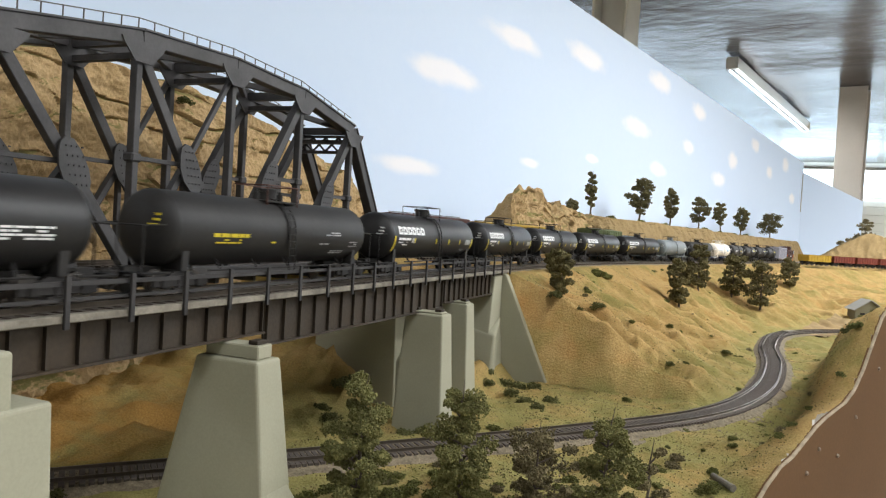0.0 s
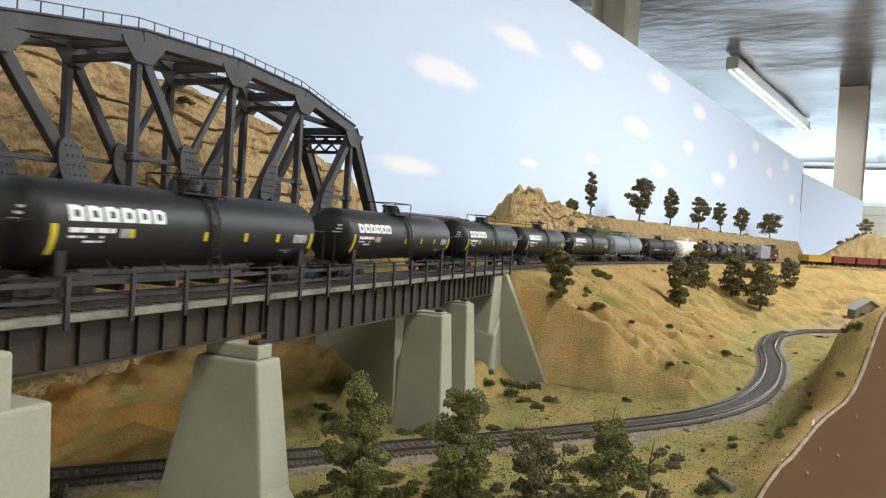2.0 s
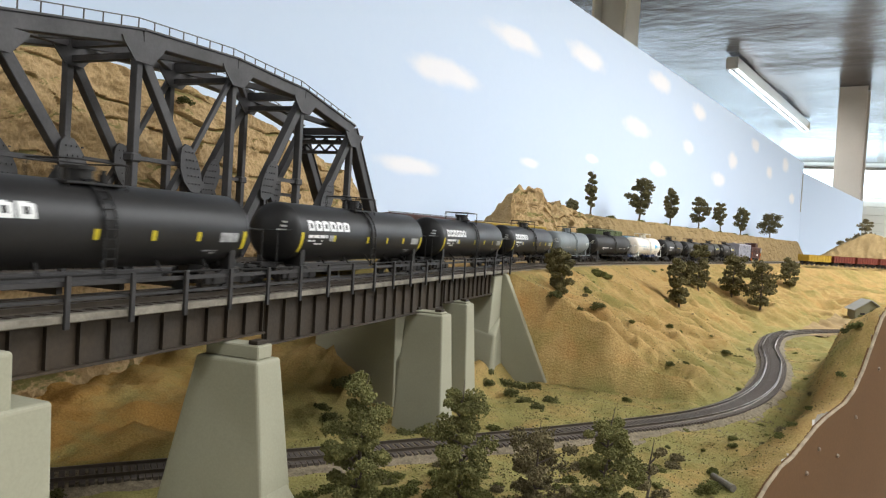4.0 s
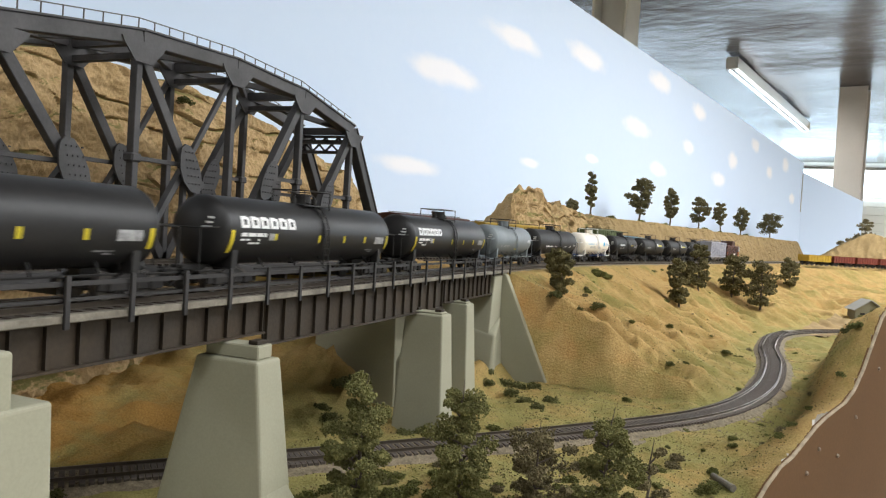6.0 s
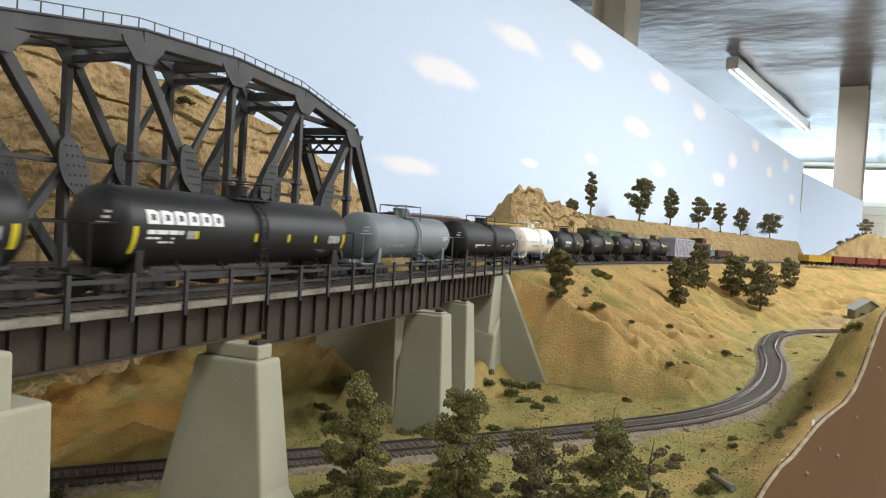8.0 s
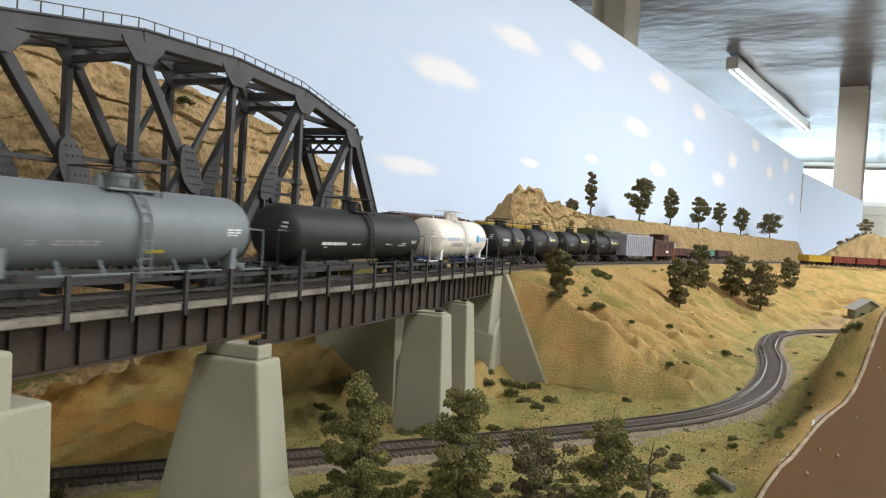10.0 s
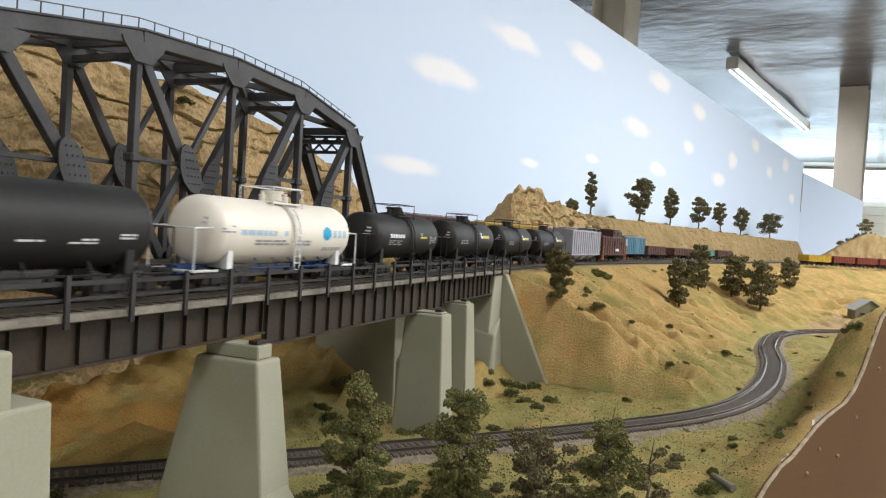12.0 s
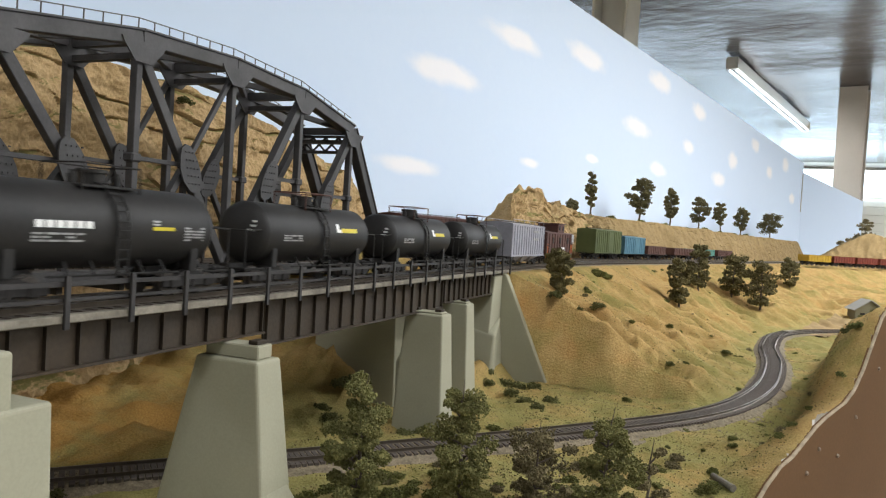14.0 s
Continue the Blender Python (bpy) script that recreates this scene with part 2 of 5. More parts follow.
def sky_paint():
    """Painted backdrop: pale blue with sponged white clouds (place along the wall, height, half length, half height)."""
    m = material("pale_blue_backdrop_paint", (0.655, 0.765, 0.915), 0.75, 0, 0.03, 2, 60, 0.02, (0.64, 0.75, 0.905), 0.9, 0.2)
    n, l = m.node_tree.nodes, m.node_tree.links
    b = n["Principled BSDF"]
    src = b.inputs["Base Color"].links[0].from_socket
    tc = n.new("ShaderNodeTexCoord")
    last = None
    for y, z, a, c in CLOUDS:
        a, c = a * (0.95 - 0.06 * y), c * (0.95 - 0.06 * y)
        su, mu, ln = n.new("ShaderNodeVectorMath"), n.new("ShaderNodeVectorMath"), n.new("ShaderNodeVectorMath")
        su.operation, mu.operation, ln.operation = "SUBTRACT", "MULTIPLY", "LENGTH"
        su.inputs[1].default_value, mu.inputs[1].default_value = (0, y, z), (0, 1 / a, 1 / c)
        l.new(tc.outputs["Object"], su.inputs[0])
        l.new(su.outputs["Vector"], mu.inputs[0])
        l.new(mu.outputs["Vector"], ln.inputs[0])
        if last is None:
            last = ln.outputs["Value"]
        else:
            mn = n.new("ShaderNodeMath")
            mn.operation = "MINIMUM"
            l.new(last, mn.inputs[0])
            l.new(ln.outputs["Value"], mn.inputs[1])
            last = mn.outputs["Value"]
    t, mp = n.new("ShaderNodeTexNoise"), n.new("ShaderNodeMapping")
    mp.inputs["Scale"].default_value = (1, 0.45, 1)
    t.inputs["Scale"].default_value, t.inputs["Detail"].default_value = 26, 7
    l.new(tc.outputs["Object"], mp.inputs["Vector"])
    l.new(mp.outputs["Vector"], t.inputs["Vector"])
    ad, mr, mx = n.new("ShaderNodeMath"), n.new("ShaderNodeMapRange"), n.new("ShaderNodeMix")
    ad.operation, mr.interpolation_type, mx.data_type = "ADD", "SMOOTHSTEP", "RGBA"
    l.new(last, ad.inputs[0])
    l.new(t.outputs["Fac"], ad.inputs[1])
    l.new(ad.outputs["Value"], mr.inputs["Value"])
    mr.inputs["From Min"].default_value, mr.inputs["From Max"].default_value = 1.72, 0.92
    l.new(mr.outputs["Result"], mx.inputs["Factor"])
    l.new(src, mx.inputs["A"])
    mx.inputs["B"].default_value = (0.88, 0.88, 0.92, 1)
    l.new(mx.outputs["Result"], b.inputs["Base Color"])
    return m


def ceiling_material():
    """Dark foil-faced ceiling sheet with long creases across the room."""
    m = material("creased_foil_ceiling", (0.120, 0.108, 0.112), 0.26, 0.3, 0.5, 1.6, 9, 0.20, (0.056, 0.046, 0.044), 0.6, 0.6)
    n, l = m.node_tree.nodes, m.node_tree.links
    mp = n.new("ShaderNodeMapping")
    mp.inputs["Scale"].default_value = (0.7, 1.0, 1.0)
    mp.inputs["Rotation"].default_value = (0, 0, radians(15))
    tc = [x for x in n if x.bl_idname == "ShaderNodeTexCoord"][0]
    l.new(tc.outputs["Object"], mp.inputs["Vector"])
    for x in n:
        if x.bl_idname == "ShaderNodeTexNoise":
            l.new(mp.outputs["Vector"], x.inputs["Vector"])
        if x.bl_idname == "ShaderNodeBump":
            x.inputs["Distance"].default_value = 0.03
    return m


RIDGE = material('tan_earth_bank', (0.36, 0.258, 0.125), 0.95, 0, 0.5, 30, 500, 0.5, (0.215, 0.150, 0.070), 0.9, 0.1)
TURF, ROCK, SKY, FOIL = ground_material(), rock_material(), sky_paint(), ceiling_material()


# ---- mesh helpers ----
def empty(name, m=None, **tags):
    ob = new(name)
    ob.empty_display_size = 0.01
    if m is not None:
        ob.matrix_world = m
    return tagged(ob, **tags)


def part(name, bm, mat, parent=None, label="", smooth=False):
    """Links a bmesh as one mesh object, under a thing or a part."""
    me = bpy.data.meshes.new(name)
    if smooth:
        for f in bm.faces:
            f.smooth = True
    bm.to_mesh(me)
    bm.free()
    me.materials.append(mat)
    ob = new(name, me)
    if parent is not None:
        ob.parent = parent
    if label:
        ob["label"] = label
    return ob


def again(ob, x=0.0, y=0.0, z=0.0, turn=0.0):
    """Another object on the mesh of ob, under the same parent, shifted."""
    c = ob.copy()
    scene.collection.objects.link(c)
    c.matrix_basis = pose(x, y, z, 0, 0, turn) @ ob.matrix_basis
    return c


def block(bm, c, size, bevel=0.0, m=None):
    """A box with centre c and size; its edges are rounded by bevel."""
    r = bmesh.ops.create_cube(bm, size=1.0)
    vs = r["verts"]
    for v in vs:
        v.co = Vector((v.co.x * size[0] + c[0], v.co.y * size[1] + c[1], v.co.z * size[2] + c[2]))
        if m is not None:
            v.co = m @ v.co
    if bevel:
        es = {e for v in vs for e in v.link_edges}
        bmesh.ops.bevel(bm, geom=list(es), offset=bevel, segments=1, affect="EDGES")
    return bm


def beam(bm, p, q, w, h, bevel=0.0):
    """A bar from p to q, w wide (across x) and h high."""
    p, q = Vector(p), Vector(q)
    d = q - p
    y = d.normalized()
    x = Vector((1, 0, 0)) if abs(y.x) < 0.9 else Vector((0, 1, 0))
    x = (x - x.dot(y) * y).normalized()
    z = x.cross(y)
    m = Matrix((x, y, z)).transposed().to_4x4()
    m.translation = (p + q) / 2
    return block(bm, (0, 0, 0), (w, d.length, h), bevel, m)


def rod(bm, p, q, r, n=8, r2=None):
    p, q = Vector(p), Vector(q)
    d = q - p
    m = d.to_track_quat("Z", "Y").to_matrix().to_4x4()
    m.translation = (p + q) / 2
    bmesh.ops.create_cone(bm, cap_ends=True, segments=n, radius1=r, radius2=r if r2 is None else r2, depth=d.length, matrix=m)
    return bm


def prism(bm, outline, thick, m):
    """A plate: the outline (in x, y) given thickness along z, then placed by m."""
    a = [bm.verts.new(m @ Vector((x, y, -thick / 2))) for x, y in outline]
    b = [bm.verts.new(m @ Vector((x, y, thick / 2))) for x, y in outline]
    bm.faces.new(a[::-1])
    bm.faces.new(b)
    for i in range(len(a)):
        j = (i + 1) % len(a)
        bm.faces.new((a[i], a[j], b[j], b[i]))
    return bm


def hexa(bm, bottom, top, bevel=0.0):
    """A solid with four corners below and four above."""
    a, b = [bm.verts.new(p) for p in bottom], [bm.verts.new(p) for p in top]
    fs = [bm.faces.new(a[::-1]), bm.faces.new(b)]
    for i in range(4):
        j = (i + 1) % 4
        fs.append(bm.faces.new((a[i], a[j], b[j], b[i])))
    bmesh.ops.recalc_face_normals(bm, faces=fs)
    if bevel:
        bmesh.ops.bevel(bm, geom=list({e for f in fs for e in f.edges}), offset=bevel, segments=3, profile=0.5, affect="EDGES")
    return bm


def B():
    return bmesh.new()


def grid_mesh(name, nu, nv, fn, mat, keep=None, smooth=True, solid=0.0):
    """A sheet of nu by nv points given by fn(i/(nu-1), j/(nv-1)); faces that keep() refuses are left out."""
    vs = [fn(i / (nu - 1), j / (nv - 1)) for j in range(nv) for i in range(nu)]
    fs = []
    for j in range(nv - 1):
        for i in range(nu - 1):
            a = j * nu + i
            if keep is None or keep(vs[a]):
                fs.append((a, a + 1, a + nu + 1, a + nu))
    me = bpy.data.meshes.new(name)
    me.from_pydata([tuple(v) for v in vs], [], fs)
    me.polygons.foreach_set("use_smooth", [smooth] * len(fs))
    me.materials.append(mat)
    me.update()
    ob = new(name, me)
    if solid:
        md = ob.modifiers.new("thickness", "SOLIDIFY")
        md.thickness = solid
    return ob


# ---- terrain ----
LOWPTS = [low_line(k / 120) for k in range(121)]
UPPTS = [main_line(0.71 + 0.03 * k)[0] for k in range(94)]
LOWA, UPA = np.array([tuple(p) for p in LOWPTS]), np.array([tuple(p) for p in UPPTS])


def nearest(P, x, y):
    d = np.hypot(P[:, 0] - x, P[:, 1] - y)
    i = int(d.argmin())
    return float(d[i]), i


def ease(t):
    t = min(max(t, 0.0), 1.0)
    return t * t * (3 - 2 * t)


def rim(y):
    """Height of the layout's cut front edge."""
    y = y / 0.8
    z = 1.1578 + (0.472 if y < 0.60 else 0.272) * (min(y, 0.70) - 0.60) + 0.104 * (min(max(y, 0.70), 0.76) - 0.70) + 0.069 * ease((y - 0.745) / 0.115) + 0.048 * max(min(y, 1.1) - 0.86, 0)
    return z + 0.0025 * noise.noise((y * 22, 5, 0))


def height(x, y):
    """Height of the scenery at x, y."""
    d_low, il = nearest(LOWA, x, y)
    d_up, iu = nearest(UPA, x, y)
    # which side of the main line: to its left lies the shelf with the second track
    if y > 0.71:
        p, a = main_line(0.71 + 0.03 * iu)
        side = (x - p.x) * math.cos(a) - (y - p.y) * math.sin(a)
    else:
        side = 1.0
    wig = noise.noise((x * 9, y * 9, 0.3))
    fine = noise.noise((x * 30, y * 30, 4.0)) * 0.0050 + noise.noise((x * 70, y * 70, 2.0)) * 0.0026 + noise.noise((x * 160, y * 160, 9.0)) * 0.0013
    rib = abs(noise.noise((x * 4 + y * 20, y * 4 - x * 12, 2.0))) + 0.5 * abs(noise.noise((x * 8 + y * 45, y * 9 - x * 20, 6.0)))
    up = max(d_up - 0.030, 0.0) if side > 0 else 0.0
    lo = max(d_low - 0.021, 0.0)
    right = il < 120 and (LOWA[min(il + 1, 120)] - LOWA[max(il - 1, 0)]) @ np.array([y - LOWA[il][1], -(x - LOWA[il][0])]) < 0
    if side <= 0 or up == 0:
        z = BED
    elif right:
        # between the branch line and the layout's edge, rising to a knoll at the front
        e = max(fascia_x(y) - x, 0.0)
        w = max(0.040, fascia_x(y) - 0.108 * y)
        q = max(1 - e / w, 0.0)
        rise = (rim(y) - LOW) * ease(q / 0.30) * q ** (0.80 - 0.35 * ease((y - 0.52) / 0.20)) * (1 - ease((y - 0.92) / 0.32))
        z = LOW + rise + 0.006 * wig * ease(lo / 0.05)
    else:
        t = lo / (lo + up + 1e-6)
        if y < 0.717 and x > -0.30:
            t *= 0.42 + 0.58 * ease((x + 0.27) / 0.04)
        t = t ** (0.55 + 0.27 * max(ease((y - 0.71) / 0.10), ease((-0.23 - x) / 0.03)))
        z = LOW + (BED - LOW) * t - (0.032 * rib + 0.030 * (noise.noise((il * 0.17, 0, 5)) + 0.30)) * math.sin(math.pi * min(max(t, 0), 1)) + 0.004 * wig * t * (1 - t) * 4
    if y < 0.717 and x > -0.27 and not right:
        z = min(z, 1.1515 + 0.022 * ease((-0.185 - x) / 0.03) * ease((y - 0.51) / 0.06) * ease((x + 0.235) / 0.02))
    if y < 0.74 and x < -0.27 and not right:
        # the bank that climbs to the foot of the cliff
        bank = 1.163 + 0.13 * (y - 0.375) + 0.30 * max(y - 0.50, 0.0) + 0.010 * wig
        zb = LOW + (bank - LOW) * min(lo / 0.13, 1.0) ** 0.8
        crag = 0.010 * abs(noise.noise((x * 18, y * 18, 3.0))) + 0.006 * noise.noise((x * 40, y * 40, 6.0)) + 0.003 * noise.noise((x * 95, y * 95, 1.0))
        zb += (crag - 0.003) * ease(lo / 0.05)
        e = ease((-0.27 - x) / 0.05) * ease((0.74 - y) / 0.03)
        z += (zb - z) * e
    if x > 0.02 and y > 1.5:
        # the bench that carries the standing train across the curve
        d = (x - 0.225) * 0.75 - (y - 2.30) * 0.66
        z = max(z, BED - 0.002 - 0.5 * max(d - 0.035, 0.0) + 0.008 * wig * ease((d - 0.04) / 0.05))
    if min(up, lo) < 0.004:
        fine *= 0.15
    return z + fine


def terrain():
    x0, x1, y0, y1 = -0.62, 0.80, 0.10, 3.4

    def fn(u, v):
        y = y0 + (y1 - y0) * v ** 1.45
        x = x0 + (x1 - x0) * u
        if y < 1.28:
            x = min(x, fascia_x(y) + 0.0052)
        return (x, y, height(x, y))
    g = grid_mesh("ground", 400, 560, fn, TURF, keep=lambda p: p[1] >= 1.28 or p[0] < fascia_x(p[1]) + 0.0050)
    return tagged(g, "tan and olive scenic turf on a model railway layout", "ground", kind="structure")


def bedded(a, z, rnd=1.0):
    """Relief of bedded sandstone: courses of blocks with cracks between them."""
    warp = z * 40 + noise.noise((a * 4, z * 5, 1)) * 1.3 + noise.noise((a * 14, z * 20, 4)) * 0.7
    bed = math.floor(warp)
    edge = min(warp - bed, bed + 1 - warp)
    blk = a * (17 + 9 * noise.noise((bed * 5.3, 1, 2))) + bed * 0.37 + 0.6 * noise.noise((a * 25, z * 40, 3))
    col = math.floor(blk)
    cut = min(blk - col, col + 1 - blk)
    d = 0.0055 * noise.noise((col * 3.1, bed * 7.7, 0.5)) + 0.011 * noise.noise((a * 9, z * 8, 8.0)) + 0.007 * noise.noise((a * 26, z * 34, 2.0)) + 0.004 * noise.noise((a * 55, z * 70, 7.0))
    d -= 0.0062 * max(1 - edge / 0.13, 0) * ease((noise.noise((a * 15, bed * 3.3, 9)) + 0.02) / 0.3)
    d -= 0.0052 * max(1 - cut / 0.10, 0) * ease((noise.noise((col * 2.7, z * 30, 6)) - 0.05) / 0.3)
    return (d + 0.0020 * noise.noise((a * 120, z * 150, 5)) + 0.0011 * noise.noise((a * 260, z * 300, 3))) * rnd


def cliff():
    """The bedded rock face behind the truss bridge."""
    def fn(u, v):
        y = -0.15 + 1.20 * u
        top = 1.432 + 0.010 * noise.noise((y * 20, 0, 0)) - 0.050 * ease((y - 0.55) / 0.40) - 0.085 * ease((y - 0.90) / 0.12) - 0.016 * ease((0.45 - y) / 0.12)
        h = min(v / 0.85, 1.0)
        back = max(v - 0.85, 0) / 0.15
        z = 1.13 + (top - 1.13) * h
        x = -0.470 - 0.045 * h - 0.16 * back + bedded(y, z) * (1 - back) + 0.022 * ease((1.215 - z) / 0.05)
        return (x, y, z + 0.012 * back + 0.006 * noise.noise((y * 50, back * 9, 1)) * back)
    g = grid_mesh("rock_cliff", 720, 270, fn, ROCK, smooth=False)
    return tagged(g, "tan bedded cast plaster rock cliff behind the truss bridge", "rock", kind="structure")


def ridge_top(s):
    t = 0.094 + 0.007 * noise.noise((s * 7, 0, 7)) + 0.034 * ease(1 - abs(s - 1.205) / 0.10) + 0.014 * max(1 - abs(s - 1.33) / 0.06, 0) + 0.006 * noise.noise((s * 40, 0, 3)) * (s < 1.5)
    return t * ease((s - 1.085) / 0.08)


def ridge():
    """The low tan cutting wall behind the second track, with an outcrop at its near end."""
    def fn(u, v):
        s = 1.08 + 2.9 * u ** 1.3
        top = ridge_top(s)
        h = min(v / 0.6, 1.0)
        back = max(v - 0.6, 0) / 0.4
        z = BED - 0.02 + (top + 0.02) * h ** 0.85
        rough = 1.0 - 0.75 * ease((s - 1.50) / 0.15)
        st = bedded(s, z) * rough * 1.7 + 0.012 * noise.noise((s * 7, z * 3, 2)) + 0.008 * abs(noise.noise((s * 30, z * 6, 4))) * (1 - rough)
        deep = 0.09 + 0.15 * ease((s - 1.36) / 0.15)
        off = -0.105 - 0.045 * h - deep * back + st * (1 - back)
        crag = (0.012 * noise.noise((s * 22, off * 30, 3)) + 0.009 * noise.noise((s * 60, off * 70, 5)) + 0.004 * noise.noise((s * 150, off * 150, 5))) * (1 - ease((s - 1.45) / 0.15)) * h * ease((s - 1.09) / 0.04)
        q, _ = main_line(s, off)
        return (q.x, q.y, z + crag + 0.004 * noise.noise((q.x * 40, q.y * 40, 1)) * back - 0.09 * back * (1 - ease((s - 1.36) / 0.12)))
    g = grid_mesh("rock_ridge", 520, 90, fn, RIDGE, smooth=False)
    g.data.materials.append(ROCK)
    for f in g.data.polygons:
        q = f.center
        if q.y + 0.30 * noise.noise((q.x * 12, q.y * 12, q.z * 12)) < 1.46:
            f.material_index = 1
    return tagged(g, "tan rocky cutting wall along the tracks", "rock", kind="structure")


def far_hill():
    """The earth bluff across the curve, with the standing train before it."""
    def fn(u, v):
        a = 0.22 + 0.62 * u
        h = min(v / 0.6, 1.0)
        back = max(v - 0.6, 0) / 0.4
        top = 0.115 * ease(u / 0.42) * (1 - 0.75 * ease((u - 0.52) / 0.12)) + 0.012 * noise.noise((u * 9, 0, 3)) * min(u * 5, 1)
        rib = 0.02 * abs(noise.noise((u * 26, h * 2, 1)))
        return (a + 0.02 * back, 2.56 + 0.33 * u + 0.05 * h + 0.22 * back + rib * (1 - back), BED - 0.02 + (top + 0.02) * h + 0.004 * noise.noise((u * 60, v * 40, 0)))
    g = grid_mesh("earth_bluff", 160, 60, fn, RIDGE)
    return tagged(g, "tan earth bluff behind the standing train", "hill", kind="structure")


# ---- track ----
def track(name, fn, n, rail_z, label):
    """Rails and sleepers along fn(k) for k from 0 to n, one sleeper a step."""
    root = empty(name, pose(0, 0, 0), label=label, category="track", kind="structure")
    pts = [fn(k) for k in range(n + 1)]
    for side in (-1, 1):
        bm = B()
        rings = []
        for k, p in enumerate(pts):
            a, b = pts[max(k - 1, 0)], pts[min(k + 1, n)]
            d = (b - a).normalized()
            c = p + Vector((d.y, -d.x)) * side * 0.00865
            nx = Vector((d.y, -d.x))
            ring = [bm.verts.new((c.x + nx.x * o, c.y + nx.y * o, z)) for o, z in
                    ((-0.0011, rail_z - 0.0022), (-0.00045, rail_z - 0.0018), (-0.00055, rail_z), (0.00055, rail_z), (0.00045, rail_z - 0.0018), (0.0011, rail_z - 0.0022))]
            rings.append(ring)
        for r, s in zip(rings, rings[1:]):
            for i in range(5):
                bm.faces.new((r[i], s[i], s[i + 1], r[i + 1]))
        part("rail", bm, RAILM, root)
    tie = None
    step = max(1, n // 300 + 1)
    rest = B()
    for k in range(1, n):
        p, d = pts[k], pts[k + 1] - pts[k - 1]
        turn = math.degrees(-math.atan2(d.x, d.y))
        m = pose(p.x, p.y, rail_z - 0.0032, 0, 0, turn)
        if tie is None:
            tie = part("sleeper", block(B(), (0, 0, 0), (0.030, 0.0030, 0.0022), 0.0002), TIE, root)
            tie.matrix_basis = m
        elif k < 300:
            c = tie.copy()
            scene.collection.objects.link(c)
            c.matrix_basis = m
        else:
            block(rest, (0, 0, 0), (0.030, 0.0030, 0.0022), 0, m)
    if n > 300:
        tagged(part("sleepers", rest, TIE, root), kind="stuff")
    else:
        rest.free()
    return root


def roadbed(name, fn, n, z, half, label):
    """A low ballast shoulder under a track."""
    pts = [fn(k) for k in range(n + 1)]

    def at(u, v):
        k = v * n
        i = min(int(k), n - 1)
        p = pts[i].lerp(pts[i + 1], k - i)
        d = (pts[min(i + 2, n)] - pts[max(i - 1, 0)]).normalized()
        o = (u - 0.5) * 2 * half
        e = abs(u - 0.5) * 2
        q = p + Vector((d.y, -d.x)) * (o + 0.004 * noise.noise((v * 90, u * 3, 1)) * e)
        hz = z - 0.006 * max(e - 0.45, 0) / 0.55 + 0.0008 * noise.noise((q.x * 400, q.y * 400, 0))
        return (q.x, q.y, hz)
    g = grid_mesh(name, 15, 2 * n, at, GRAVEL)
    return tagged(g, label, "ballast", kind="stuff")


# ---- the room ----
ALONG = math.degrees(math.atan2(0.2585, 0.966))  # turn of the rows of lamps, right of north


def plane_wall(name, p, q, z0, z1, thick, mat, label):
    p, q = Vector((*p, (z0 + z1) / 2)), Vector((*q, (z0 + z1) / 2))
    ob = part(name, beam(B(), p, q, thick, z1 - z0), mat)
    return tagged(ob, label, "wall", kind="structure")


def room():
    plane_wall("wall_west", (-3.2, -4.0), (-3.2, 10.5), 0.0, CEIL, 0.1, CREAM, "cream painted room wall")
    plane_wall("wall_east", (5.5, -4.0), (5.5, 10.5), 0.0, CEIL, 0.1, CREAM, "cream painted room wall")
    ob = part("wall_south", block(B(), (1.15, -4.0, CEIL / 2), (8.6, 0.1, CEIL), 0), CREAM)
    tagged(ob, "cream painted room wall", "wall", kind="structure")
    ob = part("floor", block(B(), (1.15, 3.25, -0.05), (8.7, 14.6, 0.1), 0), BEAMM)
    tagged(ob, "plain grey-beige floor", "floor", kind="structure")
    g = grid_mesh("ceiling", 60, 100, lambda u, v: (-3.25 + 8.8 * u, -4.0 + 14.5 * v, CEIL + 0.02 * noise.noise((u * 14, v * 30, 1))), FOIL)
    tagged(g, "dark creased foil-faced ceiling sheet", "ceiling", kind="structure")
    # far wall with a band of windows
    y = 10.0
    far = B()
    for z0, z1 in ((0.0, 0.95), (1.50, 2.02), (2.40, CEIL)):
        block(far, (1.15, y, (z0 + z1) / 2), (8.7, 0.12, z1 - z0), 0)
    w = tagged(part("wall_north", far, CREAM), "cream boarded far wall with windows", "wall", kind="structure")
    for k in range(5):
        part("board", block(B(), (1.15, y - 0.068, 1.555 + 0.10 * k), (8.6, 0.014, 0.094), 0.004), CREAM, w)
    for k, (z0, z1) in enumerate(((0.95, 1.50), (2.02, 2.40))):
        win = empty("window_%d" % (k + 1), pose(1.15, y, (z0 + z1) / 2), label="bright daylight window with white frame", category="window", kind="structure")
        h = z1 - z0
        part("pane", block(B(), (0, 0.03, 0), (8.5, 0.01, h - 0.02), 0), PANE, win)
        for zz in (h / 2 - 0.02, -h / 2 + 0.02):
            part("window_frame", block(B(), (0, -0.03, zz), (8.6, 0.09, 0.04), 0.004), CREAM, win)
        for q in range(8):
            part("window_frame", block(B(), (-4.0 + 1.15 * q, -0.02, 0), (0.06, 0.06, h - 0.08), 0.004), CREAM, win)
    part("rail_pipe", rod(B(), (-3, y - 0.2, 2.36), (5.4, y - 0.2, 2.36), 0.02, 10), BEAMM, w)


